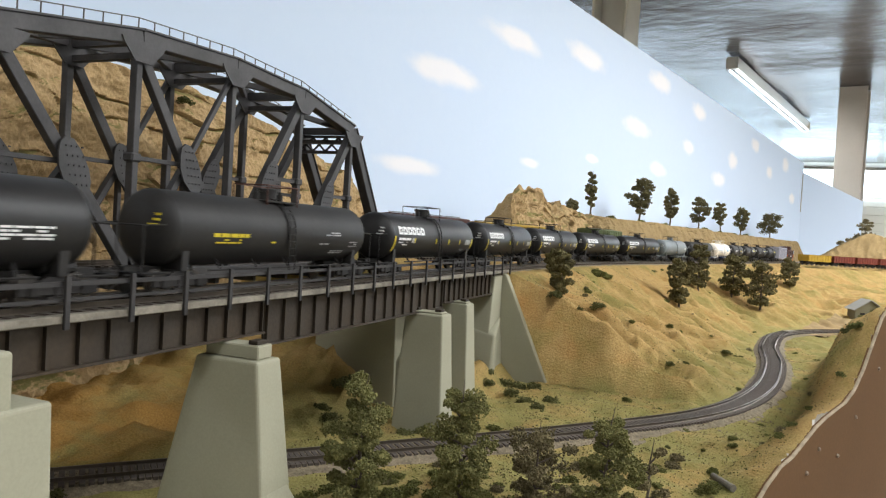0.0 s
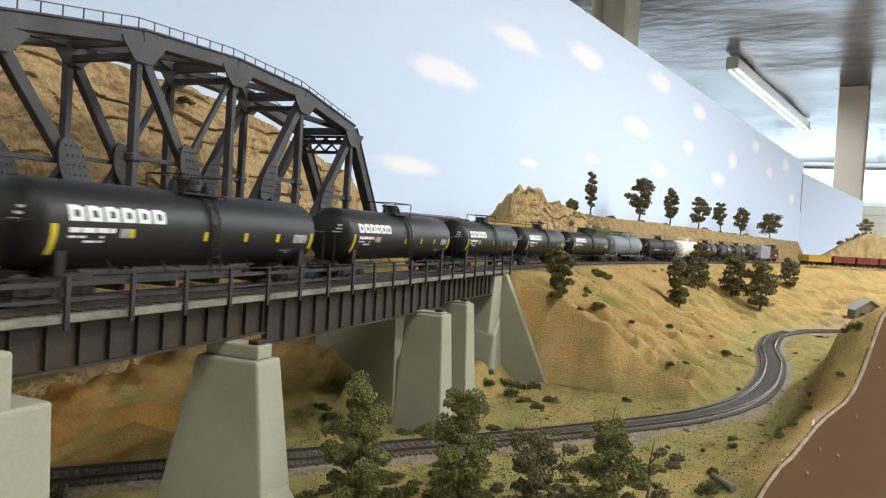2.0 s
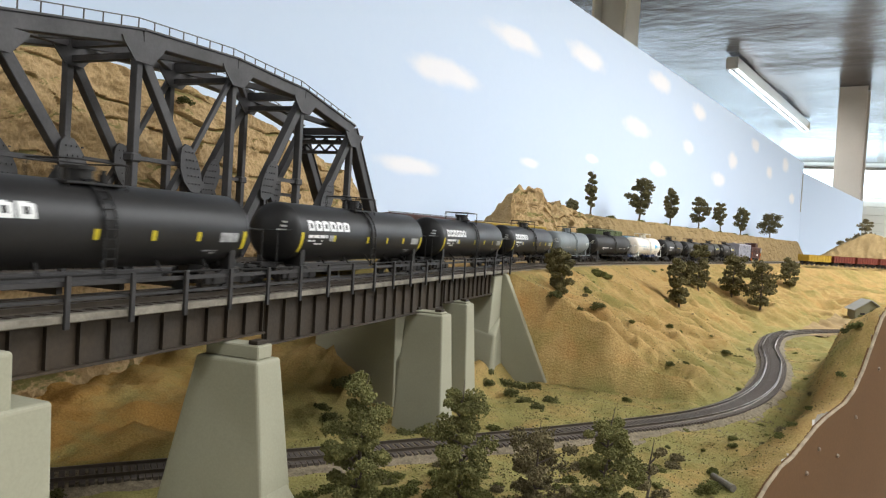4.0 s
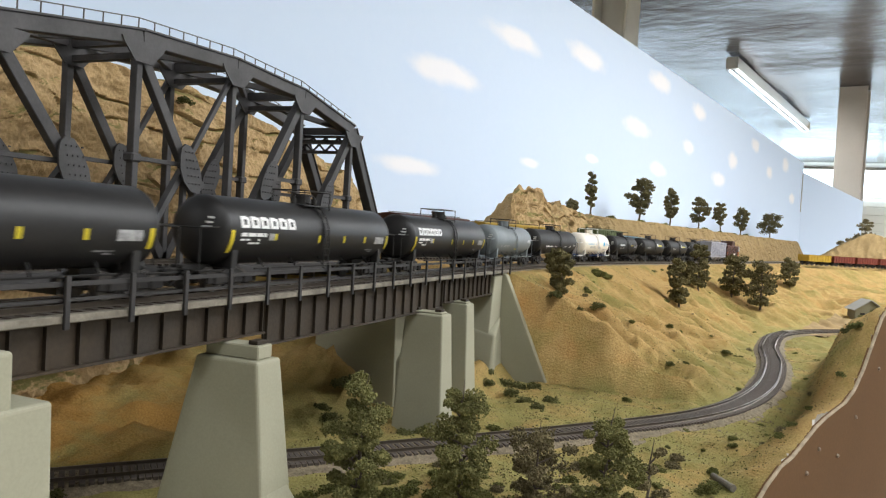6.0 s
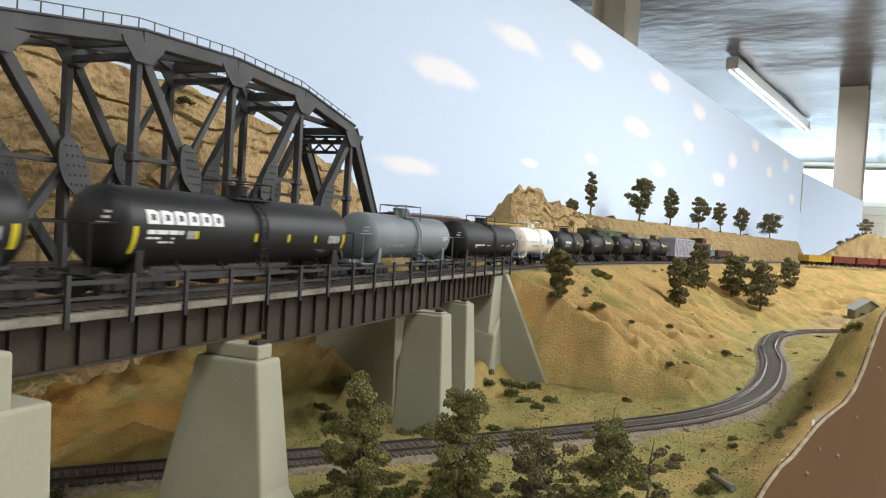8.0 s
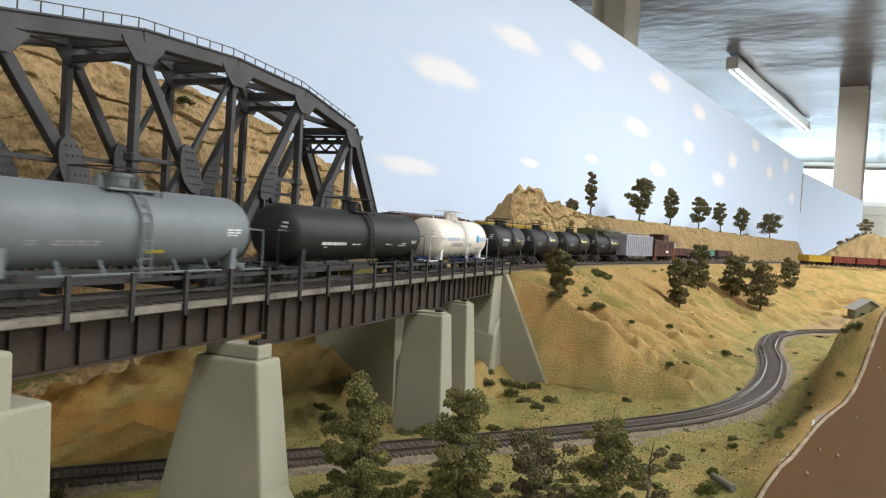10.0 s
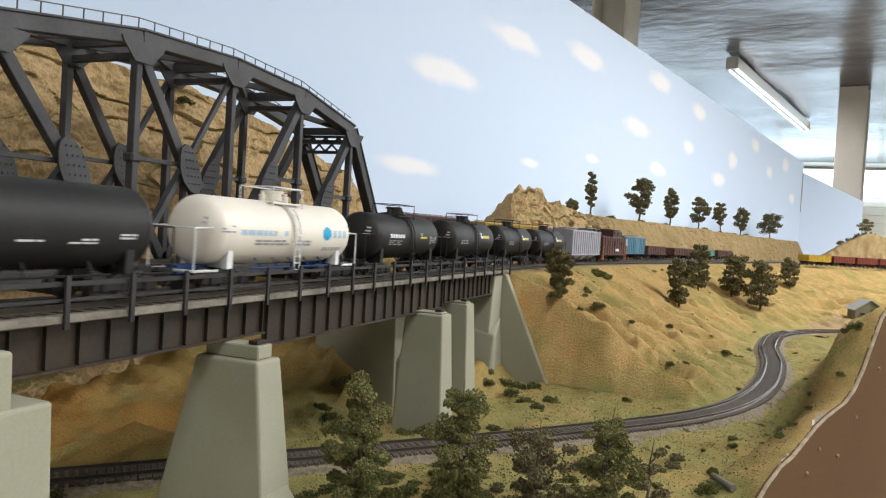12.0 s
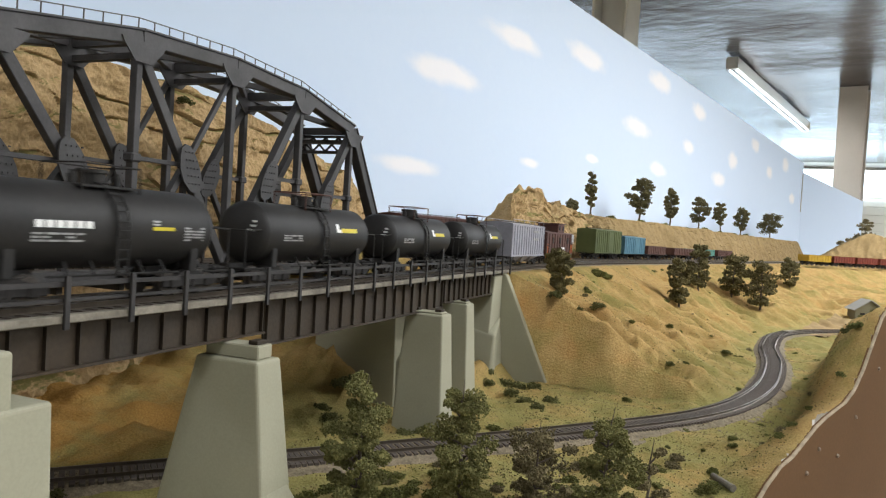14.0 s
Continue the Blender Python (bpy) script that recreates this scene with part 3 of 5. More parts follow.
def column(x, y, w, mat, label, turn=15.0):
    root = empty("column", pose(x, y, 0, 0, 0, -turn), label=label, category="column", kind="structure")
    part("web", block(B(), (0, 0, CEIL / 2), (0.012, w - 0.02, CEIL), 0), mat, root)
    for s in (-1, 1):
        part("flange", block(B(), (0, s * w / 2, CEIL / 2), (w, 0.014, CEIL), 0.003), mat, root)
    return root


def fluorescent():
    """A two-tube strip light, origin at the ceiling, long side along y."""
    root = empty("fluorescent_light", pose(0, 0, 0), label="white enamelled strip light with two lit tubes", category="lamp", group="ceiling strip lights")
    bm = B()
    hexa(bm, [(-0.022, -1.2, -0.10), (0.022, -1.2, -0.10), (0.022, 1.2, -0.10), (-0.022, 1.2, -0.10)],
         [(-0.070, -1.2, 0.0), (0.070, -1.2, 0.0), (0.070, 1.2, 0.0), (-0.070, 1.2, 0.0)], 0.004)
    part("housing", bm, ENAMEL, root)
    for s in (-1, 1):
        part("end_cap", block(B(), (0, s * 1.21, -0.062), (0.15, 0.02, 0.125), 0.004), ENAMEL, root)
        part("tube", rod(B(), (s * 0.048, -1.17, -0.122), (s * 0.048, 1.17, -0.122), 0.013, 10), TUBEM, root)
    return root


def lamps():
    lamp = fluorescent()
    for o in lamp.children:
        o.matrix_basis = Matrix.Diagonal((0.46, 1, 0.56, 1)) @ o.matrix_basis
    lamp.matrix_world = pose(0.306, 5.685, CEIL - 0.015, 0, 0, -ALONG)
    # fixtures out of view, added as fill; powers tuned to lighten the scenery and walls
    power = {(-1.05, 1.00): 36.0, (-1.70, -2.3): 22.0, (1.15, 2.0): 66.0, (2.23, 5.2): 45.0, (0.40, -0.1): 14.0, (0.75, -3.0): 14.0, (3.1, 1.0): 96.0, (1.9, 7.6): 45.0}
    for x, y in power:
        copy_thing(lamp, pose(x, y, CEIL - 0.015, 0, 0, -ALONG))
        area("tube_light", pose(x, y, CEIL - 0.165, 0, 0, -ALONG), 0.14, 2.3, power[x, y], TUBE)
    for s in (-1, 1):
        area("tube_light", pose(0.306, 5.685, CEIL - 0.015, 0, 0, -ALONG) @ pose(s * 0.030, 0, -0.087), 0.014, 2.3, 18.0, TUBE)
    area("window_light_high", pose(1.15, 9.85, 2.2, -90, 0, 180), 8.0, 0.34, 60.0, (0.66, 0.83, 1.0))
    area("window_light_low", pose(1.15, 9.85, 1.22, -90, 0, 180), 8.0, 0.5, 30.0, (0.66, 0.83, 1.0))


def backdrop():
    b = part("backdrop", beam(B(), (backdrop_x(-0.6), -0.6, 1.45), (backdrop_x(5.02), 5.02, 1.45), 0.006, 0.84), SKY)
    bm = B()
    xa, xb, yb = backdrop_x(5.02), 0.851, 5.32
    hexa(bm, [(xa, 5.020, 1.1), (xb, yb, 1.1), (xb - 0.004, yb + 0.005, 1.1), (xa - 0.004, 5.025, 1.1)], [(xa, 5.020, 1.813), (xb, yb, 1.660), (xb - 0.004, yb + 0.005, 1.660), (xa - 0.004, 5.025, 1.813)])
    part('end_panel', bm, SKY, b)
    tagged(b, "pale blue painted sky backdrop with white clouds", "backdrop", kind="structure")
    part("seam", beam(B(), (backdrop_x(5.0) + 0.006, 5.0, 1.56), (backdrop_x(5.0) + 0.006, 5.0, 1.80), 0.004, 0.012), BEAMM, b)


def fascia():
    """The hardboard front edge of the layout, cut to the line of the scenery, with screws."""
    top = rim
    n = 140
    ys = [0.1 + 2.4 * k / n for k in range(n + 1)]
    bm = B()
    rows = []
    for y in ys:
        z = top(max(y, 0.36)) + 0.0022 * noise.noise((y * 60, 0, 0)) + 0.0012 * noise.noise((y * 190, 3, 0))
        x = fascia_x(y)
        rows.append([bm.verts.new((x + o, y, h)) for o, h in ((0.007, 0.55), (0.007, z), (0.004, z), (0.004, 0.55))])
    for r, s in zip(rows, rows[1:]):
        for i in range(3):
            bm.faces.new((r[i], s[i], s[i + 1], r[i + 1]))
    f = part("fascia_board", bm, FASCIA)
    tagged(f, "brown hardboard layout edge cut to the ground line", "board", kind="structure")
    bm = B()
    rows = []
    for y in ys:
        z = top(max(y, 0.36)) + 0.0022 * noise.noise((y * 60, 0, 0)) + 0.0012 * noise.noise((y * 190, 3, 0))
        w = 0.0022 + 0.0012 * noise.noise((y * 130, 8, 0))
        rows.append([bm.verts.new((fascia_x(y) + o, y, z + h)) for o, h in ((0.0076, -0.30 * w), (0.0075, 0.0003), (0.0058, 0.0006), (0.0000, -0.0060))])
    for r, s in zip(rows, rows[1:]):
        for i in range(3):
            bm.faces.new((r[i], s[i], s[i + 1], r[i + 1]))
    part("plaster_rim", bm, EDGE, f, "ragged pale plaster edge", True)
    turn = -math.degrees(math.atan(0.476))
    for y, dz in ((0.534, 0.024), (0.552, 0.018), (0.588, 0.036), (0.620, 0.026), (0.664, 0.040), (0.512, 0.040)):
        bm = B()
        bmesh.ops.create_uvsphere(bm, u_segments=10, v_segments=6, radius=0.0015)
        s = part("screw", bm, SCREW, f, "zinc screw head", True)
        s.matrix_basis = pose(fascia_x(y) + 0.0072, y, top(y) - dz)


# ---- bridges ----
def pier(name, xa, xb, ya, yb, top, foot, batter, label, seat=None, step=0.3, sides=0.75, lean=0.0):
    """A battered shaft with a widened toe on the side that faces the room."""
    root = empty(name, pose((xa + xb) / 2, (ya + yb) / 2, foot), label=label, category="pier")
    h = top - foot
    hx, hy = (xb - xa) / 2, (yb - ya) / 2
    bx, by = hx + batter * h, hy + batter * sides * h

    def rect(a, b, z):
        return [(-a, -b, z), (a, -b, z), (a, b, z), (-a, b, z)]
    part("shaft", hexa(B(), [(-bx - lean, -by, 0), (bx, -by, 0), (bx, by, 0), (-bx - lean, by, 0)], rect(hx, hy, h), 0.0015), CONCRETE, root)
    fx, fy = hx + batter * h * (1 - step), hy + batter * sides * h * (1 - step)
    part("footing", hexa(B(), [(fx * 0.3, -by + 0.003, 0), (bx + 0.022, -by + 0.003, 0), (bx + 0.022, by + 0.004, 0), (fx * 0.3, by - 0.002, 0)],
                         [(fx * 0.3, -fy + 0.003, h * step), (fx - 0.0012, -fy + 0.003, h * step), (fx - 0.0012, fy - 0.002, h * step), (fx * 0.3, fy - 0.002, h * step)], 0.0012), CONCRETE, root)
    if seat:
        part("bearing_seat", block(B(), (0, 0, h + seat / 2), (2 * hx * 0.86, 2 * hy * 0.6, seat), 0.0006), CONCRETE, root)
        for s in (-1, 1):
            part("bearing_shoe", block(B(), (s * hx * 0.6, 0, h + seat + 0.001), (0.005, 2 * hy * 0.4, 0.002), 0.0003), GIRDER, root)
    return root


def girder_bridge():
    root = empty("girder_bridge", pose(0, 0, 0), label="weathered dark steel deck girder bridge with side walkway", category="bridge")
    top = 1.2606
    for ya, yb, zb, n in ((0.146, 0.297, 1.2432, 11), (0.2995, 0.5435, 1.2366, 16), (0.5465, 0.684, 1.2396, 11)):
        for x in (-0.212, -0.240):
            s = 1 if x > -0.22 else -1
            g = part("girder", block(B(), (x - 0.0006 * s, (ya + yb) / 2, (top + zb) / 2), (0.0012, yb - ya, top - zb), 0), GIRDER, root)
            part("bottom_flange", block(B(), (x, (ya + yb) / 2, zb + 0.0005), (0.0055, yb - ya, 0.0010), 0), GIRDER, g)
            part("top_flange", block(B(), (x, (ya + yb) / 2, top - 0.0005), (0.0055, yb - ya, 0.0010), 0), GIRDER, g)
            rib = None
            for k in range(n + 1):
                y = ya + 0.001 + (yb - ya - 0.002) * k / n
                if rib is None:
                    rib = part("stiffener", block(B(), (x + s * 0.0009, y, (top + zb) / 2), (0.0018, 0.0008, top - zb - 0.002), 0), GIRDER, g)
                else:
                    again(rib, 0, y - ya - 0.001, 0)
        for k in range(int((yb - ya) / 0.04)):
            part("cross_frame", block(B(), (-0.226, ya + 0.02 + 0.04 * k, (top + zb) / 2), (0.026, 0.001, (top - zb) * 0.7), 0), GIRDER, root)
    part("deck", block(B(), (-0.2345, 0.298, 1.2617), (0.050, 0.836, 0.0022), 0), TIE, root)
    part("walkway", block(B(), (-0.2065, 0.296, 1.2622), (0.0045, 0.836, 0.0028), 0.0003), WALKWAY, root, "pale weathered walkway edge")
    post = None
    for k in range(-6, 20):
        y = 0.1754 + 0.02846 * k
        if post is None:
            post = part("post", block(B(), (-0.2035, y, 1.2680), (0.0013, 0.0021, 0.0185), 0.0002), RAILING, root)
            y0 = y
        else:
            again(post, 0, y - y0, 0)
    for z, h in ((1.2743, 0.0017), (1.2688, 0.0012)):
        part("handrail", block(B(), (-0.2050, 0.268, z), (0.0008, 0.905, h), 0), RAILING, root)
    return root


def truss_bridge():
    root = empty("truss_bridge", pose(0, 0, 0), label="dark grey steel through truss bridge with arched top chord", category="bridge")
    ys = [0.165, 0.2560, 0.3545, 0.4500, 0.5455, 0.6385, 0.728]
    zt = [1.262, 1.3960, 1.4130, 1.4180, 1.4140, 1.3965, 1.262]
    deck = 1.262

    def lab(a, i):
        return (a, ys[i], zt[i])
    for x in (-0.36, -0.421):
        o = 0.0062
        for i in range(6):
            bm = B()
            beam(bm, lab(x, i), lab(x, i + 1), 0.0100, 0.0092, 0.0005)
            ch = part("top_chord" if 0 < i < 5 else "end_post", bm, STEEL, root)
            bm = B()
            m = Vector((0, ys[i + 1] - ys[i], zt[i + 1] - zt[i])).normalized()
            up = Vector((0, -m.z, m.y)) * 0.0052
            beam(bm, Vector(lab(x, i)) + up, Vector(lab(x, i + 1)) + up, 0.0125, 0.0012)
            part("cover_plate", bm, STEEL, ch)
        for i in range(1, 6):
            part("vertical_post", beam(B(), (x, ys[i], deck), (x, ys[i], zt[i] - 0.004), 0.0060, 0.0050, 0.0004), STEEL, root)
            # gusset under the chord
            pl = B()
            mt = Matrix(((0, 0, 1, x + o - 0.0007), (1, 0, 0, ys[i]), (0, 1, 0, zt[i]), (0, 0, 0, 1)))
            prism(pl, [(-0.0185, -0.003), (0.0185, -0.003), (0.0165, -0.0065), (0.0070, -0.0165), (-0.0070, -0.0165), (-0.0165, -0.0065)], 0.0012, mt)
            part("gusset_plate", pl, STEEL, root)
        for i in range(1, 5):
            a, b = (i, i + 1) if i < 3 else (i + 1, i)
            u, l2 = Vector((x, ys[a], zt[a] - 0.006)), Vector((x, ys[b], deck))
            part("diagonal", beam(B(), u, l2, 0.0060, 0.0072, 0.0004), STEEL, root)
            mid = u.lerp(l2, 0.50)
            foot = Vector((x, ys[a], deck))
            part("sub_strut", beam(B(), mid, foot, 0.0045, 0.0045, 0.0003), STEEL, root)
            part("hanger", beam(B(), mid, (x, mid.y, deck), 0.004, 0.0035, 0.0003), STEEL, root)
            if i == 2:
                part("tie_bar", beam(B(), mid, (x, ys[b], zt[b] - 0.008), 0.0035, 0.0038, 0.0003), STEEL, root)
            part("brace_bar", beam(B(), (x, ys[a], mid.z + 0.001), (x, mid.y, mid.z + 0.001), 0.0025, 0.0030, 0.0003), STEEL, root)
            for q in (ys[a],):
                part("post_collar", block(B(), (x, q, mid.z + 0.001), (0.0088, 0.009, 0.006), 0.0012), STEEL, root)
            pl = B()
            mt = Matrix(((0, 0, 1, x + o - 0.0007), (1, 0, 0, mid.y), (0, 1, 0, mid.z), (0, 0, 0, 1)))
            s = 1 if b > a else -1
            prism(pl, [(s * p, q) for p, q in ((-0.0105, 0.006), (-0.0095, 0.012), (-0.006, 0.0155), (-0.001, 0.0145), (0.005, 0.008), (0.0105, -0.002), (0.0125, -0.010), (0.0115, -0.016), (0.0075, -0.0185), (0.001, -0.0175), (-0.006, -0.011), (-0.010, -0.002))], 0.0014, mt)
            g = part("gusset_plate", pl, STEEL, root)
            rv = B()
            for k in range(20):
                bmesh.ops.create_cube(rv, size=0.0010, matrix=Matrix.Translation((x + o + 0.0003, mid.y + s * (-0.006 + 0.0036 * (k % 4)) + s * 0.0012 * (k // 4), mid.z + 0.010 - 0.0055 * (k // 4))))
            part("rivets", rv, STEEL, g)
        part("bottom_chord", block(B(), (x, (ys[0] + ys[-1]) / 2, deck - 0.004), (0.009, ys[-1] - ys[0], 0.009), 0.0004), STEEL, root)
        # walk rail along the top chord
        for i in range(6):
            if 0 < i < 5:
                up = Vector((0, 0, 0.013))
                p, q = Vector(lab(x, i)), Vector(lab(x, i + 1))
                part("top_handrail", beam(B(), p + up, q + up, 0.0006, 0.0006), STEEL, root)
                for k in range(7):
                    c = p.lerp(q, k / 7)
                    part("rail_stanchion", beam(B(), c + Vector((0, 0, 0.005)), c + up, 0.0006, 0.0006), STEEL, root)
    xm = (-0.36 - 0.421) / 2
    for i in range(1, 6):
        for dz, h in ((-0.001, 0.007), (-0.012, 0.004)):
            part("cross_strut", beam(B(), (-0.421, ys[i], zt[i] + dz), (-0.36, ys[i], zt[i] + dz), 0.005, h, 0.0003), STEEL, root)
    for i in range(1, 5):
        for p, q in ((-0.421, -0.36), (-0.36, -0.421)):
            part("lateral_brace", beam(B(), (p, ys[i], zt[i] - 0.001), (q, ys[i + 1], zt[i + 1] - 0.001), 0.004, 0.005, 0.0003), STEEL, root)
    for i in (1, 5):
        # portal: a latticed girder between the end posts
        zp = zt[i] - 0.019
        y = ys[i] + (0.004 if i == 5 else -0.004)
        part("portal_bar", beam(B(), (-0.421, y, zp + 0.013), (-0.36, y, zp + 0.013), 0.004, 0.0022), STEEL, root)
        part("portal_bar", beam(B(), (-0.421, y, zp - 0.003), (-0.36, y, zp - 0.003), 0.004, 0.0030), STEEL, root)
        for k in range(4):
            xa = -0.421 + 0.061 * k / 4
            w = 0.061 / 4
            for s in (0, 1):
                part("lattice_bar", beam(B(), (xa, y, zp - 0.002 + 0.014 * s), (xa + w, y, zp + 0.012 - 0.014 * s), 0.0018, 0.0018), STEEL, root)
    part("floor", block(B(), (xm, (ys[0] + ys[-1]) / 2, deck - 0.0015), (0.055, ys[-1] - ys[0], 0.003), 0), TIE, root)
    for k in range(13):
        part("floor_beam", block(B(), (xm, ys[0] + (ys[-1] - ys[0]) * k / 12, deck - 0.008), (0.058, 0.004, 0.011), 0), STEEL, root)
    return root


def piers():
    lab = "grey-green cast concrete bridge pier, battered"
    pier("bridge_pier", -0.2226, -0.1885, 0.2627, 0.2811, 1.2362, 1.135, 0.125, lab, 0.0065, 0.44, 0.30, 0.012)
    pier("bridge_pier", -0.2190, -0.1885, 0.4884, 0.5080, 1.2370, 1.135, 0.055, lab, 0.0016, 0.22)
    pier("bridge_pier", -0.2250, -0.1960, 0.5640, 0.5830, 1.2390, 1.135, 0.06, lab, 0.0016, 0.22)
    end = pier("bridge_pier", -0.2290, -0.1890, 0.0900, 0.1460, 1.2575, 1.10, 0.008, lab, 0.0008)
    part("stepped_foot", hexa(B(), [(-0.03, -0.03, 0), (0.0235, -0.03, 0), (0.0235, 0.0430, 0), (-0.03, 0.0430, 0)], [(-0.03, -0.03, 0.1405), (0.0215, -0.03, 0.1405), (0.0215, 0.0405, 0.1405), (-0.03, 0.0405, 0.1405)], 0.0015), CONCRETE, end)
    lab = "grey-green concrete pier under the truss bridge"
    pier("truss_pier", -0.4350, -0.3450, 0.7000, 0.7400, 1.2480, 1.08, 0.08, lab, 0.008)
    pier("truss_pier", -0.4350, -0.3450, 0.1500, 0.1800, 1.2480, 1.08, 0.08, lab, 0.008)
    stepped_pier(-0.322, -0.247, 0.54)
    root = empty("bridge_abutment", pose(-0.2365, 0.680, 1.086) @ Matrix.Diagonal((1.085, 1.085, 1.075, 1)), label="grey-green concrete bridge abutment with sloping wing wall", category="abutment")
    part("breast_wall", hexa(B(), [(-0.05, -0.030, 0), (0.026, -0.030, 0), (0.026, 0.045, 0), (-0.05, 0.045, 0)],
                             [(-0.04, 0.0, 0.160), (0.026, 0.0, 0.160), (0.026, 0.045, 0.160), (-0.04, 0.045, 0.160)], 0.0012), CONCRETE, root)
    part("buttress", hexa(B(), [(0.004, -0.034, 0), (0.035, -0.034, 0), (0.035, 0.026, 0), (0.004, 0.026, 0)],
                          [(0.004, -0.0105, 0.112), (0.0330, -0.0105, 0.106), (0.0265, 0.026, 0.122), (0.004, 0.026, 0.122)], 0.003), CONCRETE, root)
    bm = B()
    m = Matrix(((1, 0, 0, 0), (0, 0, 1, 0.028), (0, 1, 0, 0), (0, 0, 0, 1)))
    prism(bm, [(-0.03, 0.0), (0.100, 0.0), (0.097, 0.010), (0.0300, 0.160), (0.0255, 0.1625), (-0.03, 0.1625)], 0.009, m)
    bmesh.ops.recalc_face_normals(bm, faces=bm.faces[:])
    bmesh.ops.bevel(bm, geom=bm.edges[:], offset=0.0009, segments=2, profile=0.5, affect="EDGES")
    part("wing_wall", bm, CONCRETE, root)


def stepped_pier(xa, xb, y):
    """A wall pier with a thicker lower half."""
    root = empty("wall_pier", pose((xa + xb) / 2, y, 1.09), label="grey-green concrete wall pier with a stepped foot", category="pier")
    w = (xb - xa) / 2
    part("shaft", hexa(B(), [(-w, -0.012, 0), (w + 0.006, -0.012, 0), (w + 0.006, 0.014, 0), (-w, 0.014, 0)],
                       [(-w, -0.008, 0.150), (w, -0.008, 0.150), (w, 0.010, 0.150), (-w, 0.010, 0.150)], 0.001), CONCRETE, root)
    part("foot", hexa(B(), [(-w, -0.012, 0), (w + 0.013, -0.010, 0), (w + 0.013, 0.02, 0), (-w, 0.02, 0)],
                      [(-w, -0.0085, 0.100), (w + 0.009, -0.006, 0.100), (w + 0.002, 0.018, 0.116), (-w, 0.018, 0.116)], 0.003), CONCRETE, root)




# ---- rolling stock: origin on the rail, +x to the viewer's side, +y towards the train's tail ----
def patch(bm, r, zc, y0, y1, a0, a1, n=6):
    """A sheet lying on a tank of radius r: from y0 to y1, from angle a0 to a1 (degrees above the middle)."""
    rows = []
    for k in range(n + 1):
        a = radians(a0 + (a1 - a0) * k / n)
        rows.append([bm.verts.new((r * math.cos(a), y, zc + r * math.sin(a))) for y in (y0, y1)])
    for p, q in zip(rows, rows[1:]):
        bm.faces.new((p[0], p[1], q[1], q[0]))
    return bm


def truck_set(parent, y, frame_mat=None):
    mat = frame_mat or TRUCK
    t = empty("truck", pose(0, y, 0))
    t.parent = parent
    for s in (-1, 1):
        bm = B()
        beam(bm, (s * 0.0118, -0.0165, 0.0056), (s * 0.0118, 0.0165, 0.0056), 0.0016, 0.0034, 0.0004)
        beam(bm, (s * 0.0118, -0.0125, 0.0060), (s * 0.0118, -0.0040, 0.0094), 0.0016, 0.0022)
        beam(bm, (s * 0.0118, 0.0125, 0.0060), (s * 0.0118, 0.0040, 0.0094), 0.0016, 0.0022)
        beam(bm, (s * 0.0118, -0.0055, 0.0094), (s * 0.0118, 0.0055, 0.0094), 0.0016, 0.0020)
        beam(bm, (s * 0.0118, -0.0050, 0.0026), (s * 0.0118, 0.0050, 0.0026), 0.0016, 0.0018)
        for yy in (-0.0105, 0.0105):
            block(bm, (s * 0.0122, yy, 0.0056), (0.0026, 0.0040, 0.0044), 0.0006)
        for yy in (-0.0016, 0.0016):
            rod(bm, (s * 0.0120, yy, 0.0034), (s * 0.0120, yy, 0.0086), 0.0012, 8)
        part("side_frame", bm, mat, t)
    part("bolster", block(B(), (0, 0, 0.0090), (0.022, 0.005, 0.004), 0.0005), mat, t)
    for yy in (-0.0105, 0.0105):
        bm = B()
        for s in (-1, 1):
            rod(bm, (s * 0.0075, 0, 0), (s * 0.0098, 0, 0), 0.0052, 20)
            rod(bm, (s * 0.0070, 0, 0), (s * 0.0077, 0, 0), 0.0060, 20)
        rod(bm, (-0.012, 0, 0), (0.012, 0, 0), 0.0012, 8)
        w = part("wheelset", bm, WHEELM, t)
        w.location = (0, yy, 0.0053)
    return t


def coupler_part(parent, y, s):
    bm = B()
    block(bm, (0, y + s * 0.004, 0.0095), (0.0028, 0.010, 0.0026), 0.0004)
    block(bm, (0.0004, y + s * 0.0095, 0.0095), (0.0042, 0.0034, 0.0038), 0.0008)
    part("coupler", bm, TRUCK, parent)
    bm = B()
    rod(bm, (0.004, y + s * 0.002, 0.008), (0.003, y + s * 0.008, 0.003), 0.0005, 6)
    part("air_hose", bm, TRUCK, parent)


